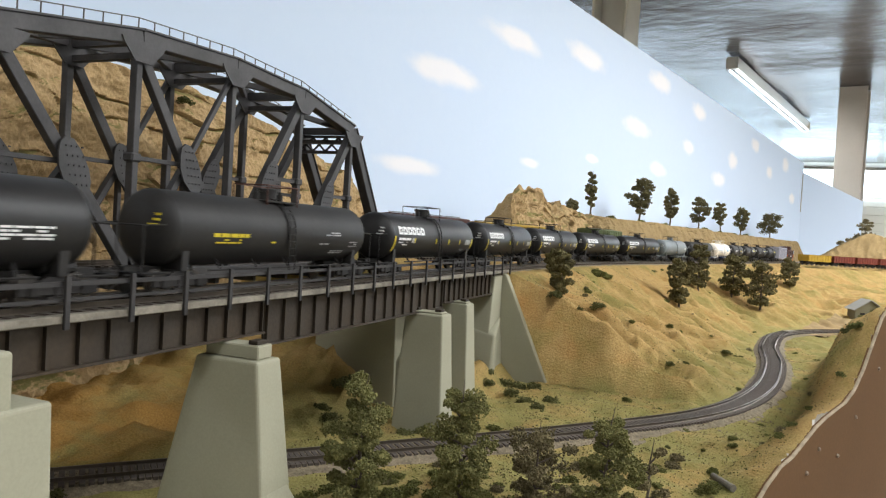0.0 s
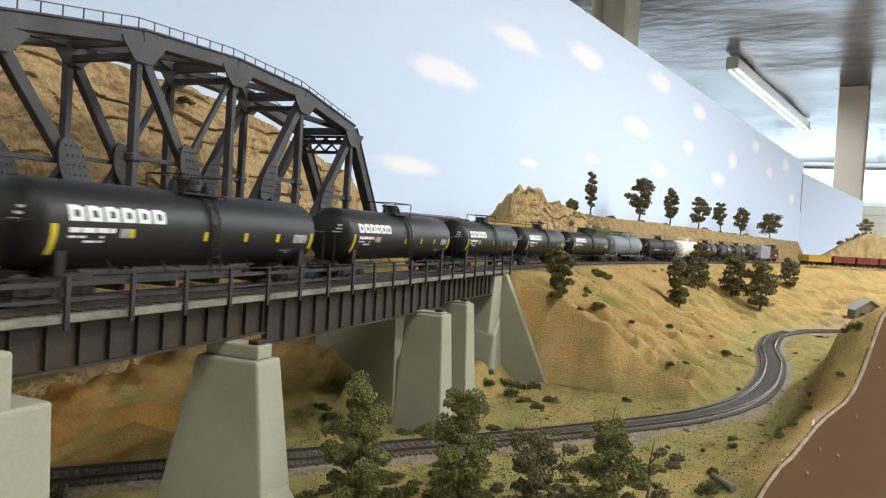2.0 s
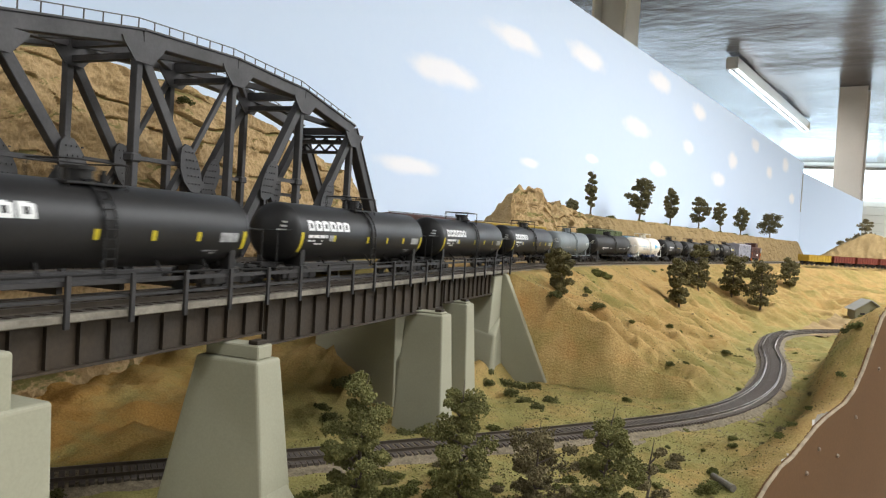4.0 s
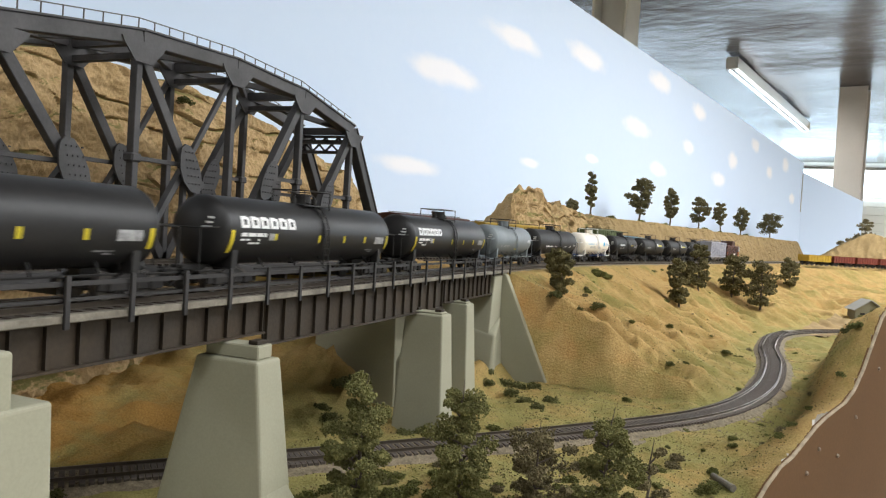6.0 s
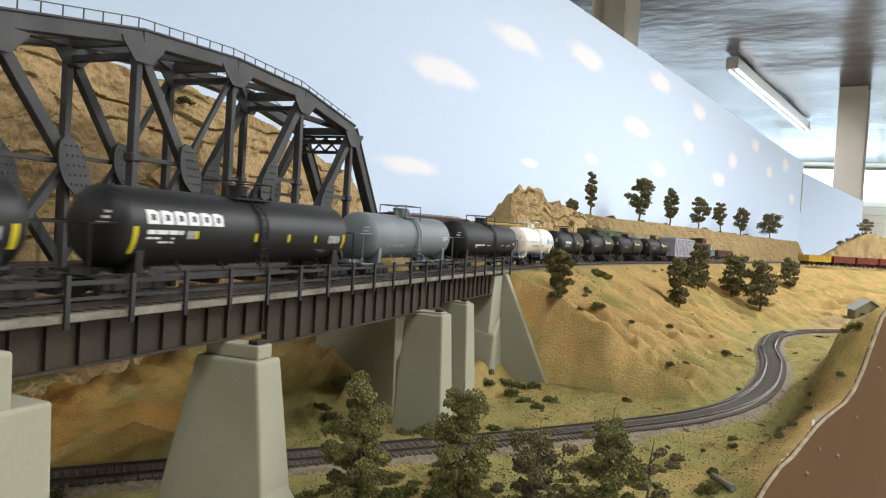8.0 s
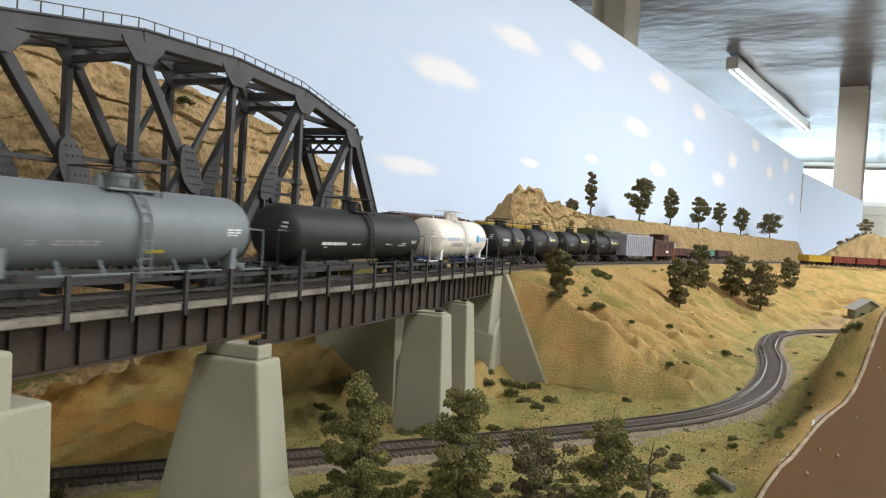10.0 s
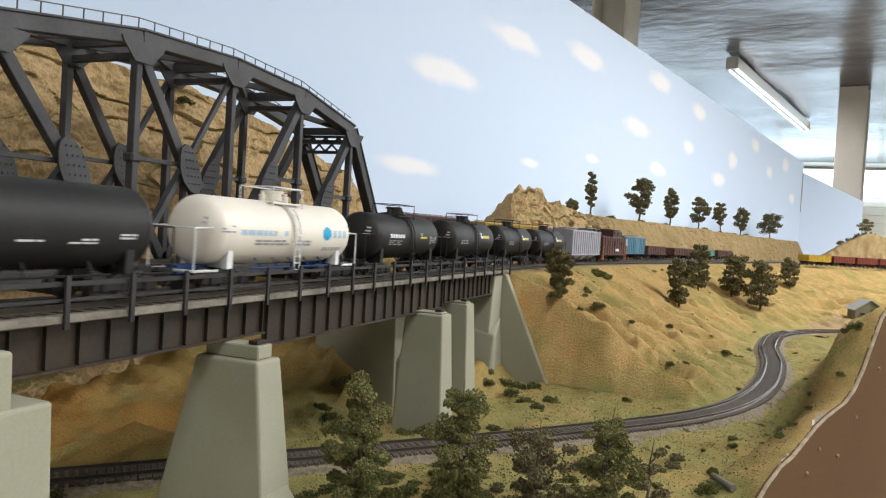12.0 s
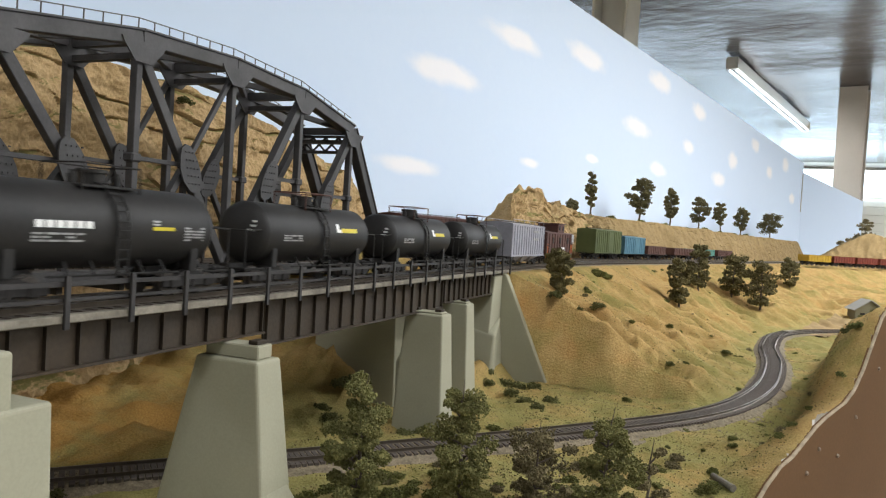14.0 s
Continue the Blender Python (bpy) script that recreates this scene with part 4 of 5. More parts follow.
def tank_car(pitch, radius, zc, paint, style, label):
    """A tank wagon; style picks its fittings and markings."""
    root = empty("tank_wagon", label=label, category="tank wagon", group="moving goods train")
    half = pitch / 2 - 0.0150
    bm = B()
    prof = []
    head = 0.0085 if style != "short" else 0.0075
    for k in range(9):
        a = math.pi / 2 * k / 8
        prof.append((radius * math.sin(a), -half + head * (1 - math.cos(a))))
    prof += [(radius, -half * 0.5), (radius, 0.0)]
    prof += [(r, -y) for r, y in prof[::-1][1:]]
    seg = 40
    rings = []
    for r, y in prof:
        rings.append([bm.verts.new((max(r, 1e-5) * math.cos(2 * math.pi * k / seg), y, zc + max(r, 1e-5) * math.sin(2 * math.pi * k / seg))) for k in range(seg)])
    for p, q in zip(rings, rings[1:]):
        for k in range(seg):
            bm.faces.new((p[k], p[(k + 1) % seg], q[(k + 1) % seg], q[k]))
    bmesh.ops.remove_doubles(bm, verts=bm.verts[:], dist=1e-5)
    bmesh.ops.recalc_face_normals(bm, faces=bm.faces[:])
    tank = part("tank", bm, paint, root, "", True)
    # head seams and weld rings
    for y in (-half + head, half - head) + ((-half * 0.45, half * 0.45) if style in ("plain", "grey") else ()):
        bm = B()
        for a in range(0, 360, 10):
            patch(bm, radius + 0.00012, zc, y - 0.0004, y + 0.0004, a, a + 10, 1)
        part("weld_ring", bm, paint, tank)
    bm = B()
    for a in range(-30, 211, 10):
        patch(bm, radius + 0.0004, zc, -0.0022, 0.0022, a, a + 10, 1)
    part("centre_band", bm, paint, tank)
    body = BLUEF if style == "white" else (GREYT if style == "grey" else BLACK2)
    # ladder on the visible side, dropped below the tank
    lad = LETTER if style == "white" else paint
    ladder = None
    for yy in (-0.0026, 0.0026):
        pts = [((radius + 0.0014) * math.cos(radians(a)), yy, zc + (radius + 0.0014) * math.sin(radians(a))) for a in range(-10, 86, 12)]
        low = [(radius + 0.0016, yy, zc - 0.0205), (radius + 0.0016, yy, zc - 0.004)]
        bm = B()
        for p, q in zip(low + pts, (low + pts)[1:]):
            rod(bm, p, q, 0.0004, 5)
        bar = part("ladder" if ladder is None else "stile", bm, lad, root if ladder is None else ladder)
        ladder = ladder or bar
    steps = [(radius + 0.0016, zc - 0.019 + 0.0036 * k) for k in range(6)]
    steps += [((radius + 0.0014) * math.cos(radians(a)), zc + (radius + 0.0014) * math.sin(radians(a))) for a in range(8, 80, 13)]
    for c, z in steps:
        part("rung", rod(B(), (c, -0.0026, z), (c, 0.0026, z), 0.0003, 5), lad, ladder)
    # top platform with rails, manway and valves
    zt = zc + radius
    plat = part("platform", block(B(), (radius * 0.45, 0.0, zt - 0.0010), (0.0060, 0.026, 0.0010), 0.0002), paint, root)
    part("platform", block(B(), (-radius * 0.45, 0.0, zt - 0.0010), (0.0060, 0.026, 0.0010), 0.0002), paint, root)
    bm = B()
    rod(bm, (0, 0, zt - 0.001), (0, 0, zt + 0.0042), 0.0052, 20)
    rod(bm, (0, 0, zt + 0.0042), (0, 0, zt + 0.0056), 0.0060, 20)
    part("manway", bm, paint if style != "white" else WHITET, root)
    for yy in (-0.010, 0.011):
        bm = B()
        rod(bm, (0.001, yy, zt - 0.001), (0.001, yy, zt + 0.0032), 0.0017, 10)
        rod(bm, (0.001, yy, zt + 0.0032), (0.001, yy, zt + 0.0048), 0.0010, 8)
        part("valve", bm, paint if style != "white" else WHITET, root)
    bm = B()
    for x in (-0.0105, 0.0105):
        for yy in (-0.0135, 0.0135):
            rod(bm, (x, yy, zt - 0.003), (x, yy, zt + 0.0072), 0.00035, 5)
        rod(bm, (x, -0.0135, zt + 0.0072), (x, 0.0135, zt + 0.0072), 0.00035, 5)
    for yy in (-0.0135, 0.0135):
        rod(bm, (-0.0105, yy, zt + 0.0072), (0.0105, yy, zt + 0.0072), 0.00035, 5)
    part("platform_railing", bm, BROWN if style in ("plain", "short") else (LETTER if style == "white" else TRUCK), root)
    # stub sills, bolsters, side sill
    ty = pitch / 2 - 0.030
    zb = zc - radius
    for s in (-1, 1):
        part("stub_sill", block(B(), (0, s * (ty + 0.003), 0.0102), (0.0065, 0.040, 0.0042), 0.0004), body, root)
        bm = B()
        for x in (-1, 1):
            hexa(bm, [(x * 0.0020, s * ty - 0.002, 0.0105), (x * 0.0135, s * ty - 0.002, 0.0105), (x * 0.0135, s * ty + 0.002, 0.0105), (x * 0.0020, s * ty + 0.002, 0.0105)],
                 [(x * 0.0020, s * ty - 0.002, zb + 0.001), (x * 0.0138, s * ty - 0.002, zb + 0.0080), (x * 0.0138, s * ty + 0.002, zb + 0.0080), (x * 0.0020, s * ty + 0.002, zb + 0.001)])
        part("saddle", bm, body if style != "white" else LETTER, root)
        truck_set(root, s * ty)
        coupler_part(root, s * (pitch / 2 - 0.008), s)
        ye = s * (pitch / 2 - 0.0065)
        coat = body if style != "white" else LETTER
        rail = part("end_railing", rod(B(), (-0.0128, ye, zc + 0.001), (0.0128, ye, zc + 0.001), 0.00042, 5), coat, root)
        part("end_sill", rod(B(), (-0.0128, ye, 0.010), (0.0128, ye, 0.010), 0.0007, 5), coat, rail)
        for x in (-0.0128, 0.0128):
            part("upright", rod(B(), (x, ye, 0.010), (x, ye, zc + 0.001), 0.00042, 5), coat, rail)
            part("side_bar", rod(B(), (x, ye, zc + 0.001), (x, ye - s * 0.012, zc + 0.0015), 0.00042, 5), coat, rail)
            part("side_step", rod(B(), (x, ye, 0.010), (x, ye - s * 0.016, 0.010), 0.0006, 5), coat, rail)
    bm = B()
    rod(bm, (0.0165, -ty + 0.012, 0.0108), (0.0165, ty - 0.012, 0.0108), 0.0005, 5)
    for k in range(5):
        y = -ty + 0.02 + (2 * ty - 0.04) * k / 4
        beam(bm, (0.0165, y, 0.0108), (0.0105, y + 0.003, zb + 0.0032), 0.0007, 0.0014)
    part("running_rail", bm, body, root)
    part("brake_cylinder", rod(B(), (0.006, ty - 0.004, 0.0130), (0.006, ty + 0.010, 0.0130), 0.0024, 12), body, root)
    R = radius + 0.0002

    def mark(mat, rects, name="marking"):
        for y0, y1, a0, a1 in rects:
            part(name, patch(B(), R, zc, y0, y1, a0 - low, a1 - low, max(2, int((a1 - a0) / 5))), mat, tank)
    low = {"proc": 0, "short": 8, "shortp": 14}.get(style, 20)

    def lines(y0, y1, a, n, rnd, gap=4.5, hgt=2.6):
        out = []
        for k in range(n):
            y = y0
            while y < y1:
                w = rnd.uniform(0.0030, 0.0075)
                if rnd.random() < 0.8:
                    out.append((y, min(y + w, y1), a - gap * k - hgt, a - gap * k))
                y += w + 0.0007
        return out
    rnd = random.Random(7)
    if style == "proc":
        h = half - head
        n0 = -h + 0.007
        bars = []
        for k in range(6):
            y = n0 + 0.0078 * k
            bars += [(y, y + 0.0021, 6, 26), (y + 0.0046, y + 0.0066, 6, 24), (y + 0.0021, y + 0.0046, 20, 26), (y + 0.0021, y + 0.0046, 6, 11)]
        mark(LETTER, bars, "company_emblem")
        mark(LETTER, lines(n0, n0 + 0.020, -2, 1, rnd, 6, 6) + lines(n0, n0 + 0.015, -12, 2, rnd, 6, 3))
        mark(YELLOW, [(-h - 0.0002, -h + 0.0022, -38, 2), (n0 + 0.0270, n0 + 0.0292, -14, -2)] + [(y, y + 0.0022, -17, -3) for y in (-0.006, 0.022, 0.048)] + [(h - 0.003, h - 0.0006, -30, 0)], "reflector_stripe")
        mark(LETTERG, [(h - 0.019, h - 0.0065, -18, -3), (n0 + 0.0225, n0 + 0.0268, -14, -2)] + lines(h - 0.028, h - 0.018, -32, 2, rnd))
    elif style == "plain":
        mark(YELLOW, lines(-0.060, -0.034, 16, 1, rnd, 5, 6) + lines(-0.058, -0.040, 7, 2, rnd) + [(-0.016, -0.012, 1, 4)], "lettering")
        mark(LETTERG, lines(0.036, 0.052, 24, 2, rnd) + lines(0.030, 0.040, 2, 1, rnd) + lines(0.064, 0.074, 6, 3, rnd) + lines(0.045, 0.060, -14, 2, rnd))
    elif style == "white2":
        mark(LETTER, lines(0.046, 0.066, 18, 4, rnd) + lines(-0.05, -0.03, 5, 2, rnd) + lines(-0.02, -0.004, -8, 2, rnd))
    elif style == "grey":
        mark(LETTER, lines(0.050, 0.060, 24, 3, rnd))
        mark(YELLOW, [(0.004, 0.014, -18, -12)])
        mark(LETTERG, lines(-0.05, -0.02, 2, 2, rnd))
    elif style == "black":
        mark(LETTER, lines(-0.058, -0.030, 5, 1, rnd, 5, 6) + lines(-0.06, -0.045, -5, 1, rnd) + lines(-0.022, -0.012, 2, 1, rnd) + lines(0.024, 0.034, 3, 1, rnd) + lines(0.044, 0.056, 5, 2, rnd) + lines(0.066, 0.074, 12, 2, rnd), "lettering")
    elif style == "white":
        mark(LBLUE, lines(-0.046, 0.0, 24, 1, rnd, 5, 9) + [(0.0385, 0.0425, 14, 29), (0.0440, 0.0480, 14, 29), (0.0495, 0.0535, 14, 29)], "lettering")
        mark(CYAN, [(0.0275, 0.0365, 15, 29), (0.0290, 0.0350, 11, 33), (0.0305, 0.0335, 9, 35)], "company_emblem")
        mark(LETTERG, lines(-0.034, 0.016, 8, 2, rnd, 6, 4) + lines(0.03, 0.05, -6, 2, rnd) + lines(-0.06, -0.05, 30, 3, rnd))
    elif style == "short":
        mark(LETTERG, lines(-0.040, -0.022, 6, 3, rnd))
        mark(LETTER, [(0.0135, 0.0165, 14, 32), (0.0165, 0.019, 14, 20)], "company_emblem")
        mark(YELLOW, [(0.019, 0.038, 14, 23)], "lettering")
    elif style == "shortp":
        mark(LETTER, [(-0.036 + 0.004 * k, -0.0328 + 0.004 * k, 12, 21) for k in range(6)], "company_emblem")
        mark(LETTERG, lines(-0.037, -0.016, 6, 3, rnd) + lines(0.034, 0.046, 18, 5, rnd) + lines(0.016, 0.020, 26, 2, rnd))
        mark(YELLOW, [(0.016, 0.028, 12, 17)], "lettering")
    # stencilling on the near head
    zz = zc + radius * 0.35
    for k in range(3):
        part('head_marking', block(B(), (radius * 0.50, -half + 0.0020 - 0.0006 * k, zz - 0.0022 * k), (0.006, 0.0004, 0.0010), 0), YELLOW if style == 'plain' else LETTER, tank)
    return root


def house_car(name, length, height, width, paint, ribs, label, roof=None, moving=False, doors=True, open_top=False):
    """A boxcar, hopper or gondola with ribbed sides."""
    root = empty(name, label=label, category="goods wagon", group="moving goods train" if moving else "standing goods wagons")
    floor, wall = 0.0115, 0.0008
    hx = width / 2
    hy = length / 2 - 0.008
    for s in (-1, 1):
        sd = part("side", block(B(), (s * (hx - 0.0005), 0, floor + height / 2), (0.001, 2 * hy, height), 0), paint, root)
        bm = B()
        for k in range(ribs + 1):
            y = -hy + 0.0008 + (2 * hy - 0.0016) * k / ribs
            block(bm, (s * (hx + 0.0004), y, floor + height / 2), (0.0009, 0.0010, height), 0)
        block(bm, (s * (hx + 0.0004), 0, floor + 0.0008), (0.0010, 2 * hy, 0.0018), 0)
        block(bm, (s * (hx + 0.0004), 0, floor + height - 0.0006), (0.0012, 2 * hy, 0.0014), 0)
        part("ribs", bm, paint, sd)
        part("end", block(B(), (0, s * (hy - 0.0005), floor + height / 2), (width - 0.002, 0.001, height), 0), paint, root)
        if doors:
            d = part("sliding_door", block(B(), (s * (hx + 0.0010), 0.004, floor + height * 0.48), (0.0010, 0.026, height * 0.90), 0.0002), paint, root)
            part("door_bar", rod(B(), (s * (hx + 0.002), -0.004, floor + 0.002), (s * (hx + 0.002), -0.004, floor + height - 0.003), 0.0004, 5), paint, d)
        bm = B()
        for x in (-hx, hx):
            for k in range(5):
                z = floor + 0.002 + k * height / 5.5
                rod(bm, (x + (0.0012 if x > 0 else -0.0012), s * (hy - 0.006), z), (x + (0.0012 if x > 0 else -0.0012), s * (hy - 0.0005), z), 0.0003, 5)
        part("grab_irons", bm, paint, root)
        truck_set(root, s * (length / 2 - 0.027))
        coupler_part(root, s * (length / 2 - 0.008), s)
    part("underframe", block(B(), (0, 0, floor - 0.0012), (width * 0.8, 2 * hy, 0.0024), 0), TRUCK, root)
    if not open_top:
        bm = B()
        prism(bm, [(-hx - 0.0008, 0), (hx + 0.0008, 0), (hx + 0.0006, 0.0008), (0, 0.0026), (-hx - 0.0006, 0.0008)], 2 * hy, Matrix(((1, 0, 0, 0), (0, 0, 1, 0), (0, 1, 0, floor + height), (0, 0, 0, 1))))
        part("roof", bm, roof or paint, root)
        part("running_board", block(B(), (0, 0, floor + height + 0.0034), (0.005, 2 * hy, 0.0007), 0), TRUCK, root)
    else:
        part("load", block(B(), (0, 0, floor + height * 0.75), (width - 0.003, 2 * hy - 0.003, height * 0.3), 0.002), TRUCK, root)
    return root


def hopper_car(length, label):
    root = house_car("covered_hopper", length, 0.035, 0.036, HOPPER, 14, label, HOPPER, True, False)
    for s in (-1, 0, 1):
        bm = B()
        y = s * length * 0.22
        hexa(bm, [(-0.010, y - 0.004, 0.004), (0.010, y - 0.004, 0.004), (0.010, y + 0.004, 0.004), (-0.010, y + 0.004, 0.004)],
             [(-0.017, y - 0.016, 0.0116), (0.017, y - 0.016, 0.0116), (0.017, y + 0.016, 0.0116), (-0.017, y + 0.016, 0.0116)])
        part("hopper_bay", bm, HOPPER, root)
    bm = B()
    for k in range(3):
        block(bm, (0.0190, 0.02 + 0.008 * k, 0.040), (0.0006, 0.006, 0.003), 0)
        block(bm, (0.0190, 0.02 + 0.008 * k, 0.031), (0.0006, 0.006, 0.003), 0)
    part("lettering", bm, LETTERG, root)
    bm = B()
    for x in (-0.018, 0.018):
        rod(bm, (x, -length / 2 + 0.012, 0.052), (x, length / 2 - 0.012, 0.052), 0.0003, 5)
        for k in range(7):
            y = -length / 2 + 0.012 + (length - 0.024) * k / 6
            rod(bm, (x, y, 0.047), (x, y, 0.052), 0.0003, 5)
    part("roof_railing", bm, HOPPER, root)
    return root


def caboose():
    root = house_car("caboose", 0.135, 0.029, 0.034, BROWN, 10, "oxide brown caboose with orange steps and a cupola", BROWN, True, False)
    root["category"] = "brake van"
    cp = part("cupola", block(B(), (0, 0.012, 0.047), (0.029, 0.030, 0.011), 0.0006), BROWN, root)
    part("cupola_roof", block(B(), (0, 0.012, 0.0534), (0.032, 0.034, 0.0014), 0.0004), BROWN, cp)
    for y in (0.004, 0.020):
        part("window", block(B(), (0.0147, y, 0.0475), (0.0006, 0.006, 0.006), 0.0002), TRUCK, cp)
    for y in (-0.032, 0.0, 0.035):
        part("window", block(B(), (0.0176, y, 0.031), (0.0008, 0.0065, 0.008), 0.0002), TRUCK, root)
    for s in (-1, 1):
        bm = B()
        for x in (0.0172, -0.0172):
            for yy in (0.052, 0.058):
                rod(bm, (x, s * yy, 0.004), (x, s * yy, 0.026), 0.0006, 5)
            block(bm, (x * 0.95, s * 0.055, 0.006), (0.003, 0.007, 0.001), 0)
        part("steps", bm, ORANGE, root, "orange end steps and rails")
    part("lettering", block(B(), (0.0180, 0.012, 0.020), (0.0006, 0.016, 0.004), 0), LETTER, root)
    part("end_sheet", block(B(), (0.0180, 0.058, 0.034), (0.0006, 0.010, 0.012), 0), LETTERG, root)
    return root


# train: boundaries between wagons along the main line at the start
def build_train():
    P = "black tank wagon with white block emblem and yellow stripes"
    Q = "black tank wagon with a white and yellow emblem"
    cars = [(tank_car(0.205, 0.0165, 0.0285, BLACK, "white2", "black tank wagon with white stencilling"), 0.011, 0.216),
            (tank_car(0.208, 0.0167, 0.0285, BLACK2, "plain", "dusty black tank wagon with yellow lettering"), 0.216, 0.424)]
    p = tank_car(0.211, 0.0165, 0.0285, BLACK, "proc", P)
    s = 0.424
    for k in range(5):
        cars.append((p if k == 0 else copy_thing(p, Matrix()), s, s + 0.211))
        s += 0.211
    for pitch, style, paint, rad, lab in ((0.176, "grey", GREYT, 0.0158, "blue-grey tank wagon with black centre band"), (0.207, "black", BLACK2, 0.0162, "long black tank wagon with white stencilling"),
                                          (0.159, "white", WHITET, 0.0165, "cream white tank wagon with blue frame and blue emblem"), (0.146, "shortp", BLACK2, 0.0160, "short black tank wagon with white block emblem")):
        cars.append((tank_car(pitch, rad, 0.0282, paint, style, lab), s, s + pitch))
        s += pitch
    q = tank_car(0.149, 0.0158, 0.0280, BLACK2, "short", Q)
    for k in range(3):
        cars.append((q if k == 0 else copy_thing(q, Matrix()), s, s + 0.149))
        s += 0.149
    cars.append((hopper_car(0.152, "pale grey ribbed covered hopper wagon"), s, s + 0.152))
    s += 0.152
    cars.append((caboose(), s, s + 0.135))
    return cars


def wagon_pose(s0, s1):
    a, b = main_line(s0 + 0.03)[0], main_line(s1 - 0.03)[0]
    c, d = (a + b) / 2, b - a
    return pose(c.x, c.y, RAIL, 0, 0, -math.degrees(math.atan2(d.x, d.y)))


def standing_cars():
    def put(ob, s0, s1, line=rear_line, z=RAIL):
        a, b = line(s0)[0], line(s1)[0]
        c, d = (a + b) / 2, b - a
        ob.matrix_world = pose(c.x, c.y, z, 0, 0, -math.degrees(math.atan2(d.x, d.y)))
    put(house_car("boxcar", 0.17, 0.040, 0.036, BROWN, 16, "oxide brown boxcar on the rear track"), 0.78, 0.94)
    put(house_car("boxcar", 0.17, 0.038, 0.036, YELC, 16, "dull yellow boxcar on the rear track"), 0.96, 1.12)
    put(house_car("boxcar", 0.142, 0.042, 0.036, GREENC, 14, "olive green high boxcar", GREENC), 1.268, 1.408)
    put(house_car("boxcar", 0.130, 0.033, 0.036, BLUEC, 12, "faded blue boxcar with white lettering", BLUEC), 1.412, 1.538)
    put(house_car("gondola", 0.130, 0.018, 0.035, BROWN, 10, "brown open gondola wagon", None, False, False, True), 1.545, 1.675)
    for k, m in enumerate((BROWN, TEALC, BROWN)):
        put(house_car("gondola", 0.17, 0.016, 0.035, m, 12, "weathered open wagon on the rear track", None, False, False, True), 1.72 + 0.19 * k, 1.89 + 0.19 * k)
    # a second train far off on the curve
    for k, m in enumerate((YELC, REDC, REDC, REDC)):
        put(house_car("gondola", 0.118, 0.019, 0.034, m, 8, "red and yellow ore wagon in a standing train", None, False, False, True), 0, 1, lambda u, k=k: (Vector((0.225 + 0.075 * (k + u * 0.95), 2.30 + 0.085 * (k + u * 0.95))), 0))


# ---- plants ----
def clump_mesh(bm, rnd, c, r, n, flat=1.0, size=0.0016):
    """Many small crumbs of foam scattered in a ball round c."""
    for _ in range(n):
        d = Vector((rnd.gauss(0, 1), rnd.gauss(0, 1), rnd.gauss(0, 1) * flat))
        d = d.normalized() * r * rnd.random() ** 0.45
        s = size * rnd.uniform(0.5, 1.3)
        p = Vector(c) + Vector((d.x, d.y, d.z * flat))
        q = Euler((rnd.random() * 6, rnd.random() * 6, rnd.random() * 6)).to_matrix()
        vs = [bm.verts.new(p + q @ Vector(v) * s) for v in ((1, 0, 0), (-0.6, 0.8, 0), (-0.5, -0.8, 0.2), (0, 0.1, 1), (0.1, 0, -0.9))]
        for f in ((0, 1, 3), (1, 2, 3), (2, 0, 3), (1, 0, 4), (2, 1, 4), (0, 2, 4)):
            bm.faces.new([vs[i] for i in f])


def tree(seed, x, y, z, h, spread, mat, label, clumps=16, crumbs=60, low=0.18, size=0.0017, airy=False):
    rnd = random.Random(seed)
    root = empty("tree", pose(x, y, z), label=label, category="tree")
    bm = B()
    top = Vector((rnd.uniform(-0.05, 0.05) * h, rnd.uniform(-0.05, 0.05) * h, h * 0.93))
    pts = [Vector((0, 0, -0.004)).lerp(top, k / 6) + Vector((rnd.uniform(-1, 1), rnd.uniform(-1, 1), 0)) * h * 0.015 * (k > 0) for k in range(7)]
    r0 = h * 0.022
    for k in range(6):
        rod(bm, pts[k], pts[k + 1], r0 * (1 - k / 6.5), 7, r0 * (1 - (k + 1) / 6.5))
    crown = B()
    for k in range(clumps):
        f = low + (0.97 - low) * (k + rnd.random() * 0.6) / clumps
        base = pts[0].lerp(top, f * 0.92)
        w = spread * (math.sin(math.pi * min(max((f - low) / (1.02 - low), 0.0), 1.0) ** 0.75) * 0.9 + 0.25)
        a = k * 2.4 + rnd.uniform(-0.5, 0.5)
        tip = base + Vector((math.cos(a) * w, math.sin(a) * w, h * rnd.uniform(-0.02, 0.10))) * (rnd.uniform(0.22, 1.15) if airy else rnd.uniform(0.40, 1.0))
        rod(bm, base - Vector((0, 0, h * 0.03)), tip, r0 * 0.35, 5, r0 * 0.10)
        rc = spread * (rnd.uniform(0.18, 0.46) if airy else rnd.uniform(0.28, 0.54))
        clump_mesh(crown, rnd, tip, rc, crumbs, 0.75, size)
        clump_mesh(crown, rnd, base.lerp(tip, 0.5), rc * 0.7, crumbs // 3, 0.75, size)
    part("trunk", bm, BARK, root)
    part("crown", crown, mat, root)
    return root


def bush_kind(seed, mat, label):
    """One flock bush of unit size, to be copied at other places and sizes."""
    rnd = random.Random(seed)
    bm = B()
    for k in range(9):
        a = rnd.random() * 6.3
        w = rnd.uniform(0.0, 0.75)
        clump_mesh(bm, rnd, (math.cos(a) * w, math.sin(a) * w, rnd.uniform(0.05, 0.6) * (1.1 - w)), 0.42, 60, 0.8, 0.10)
    return tagged(part("bush", bm, mat), label, "bush", "flock bushes")


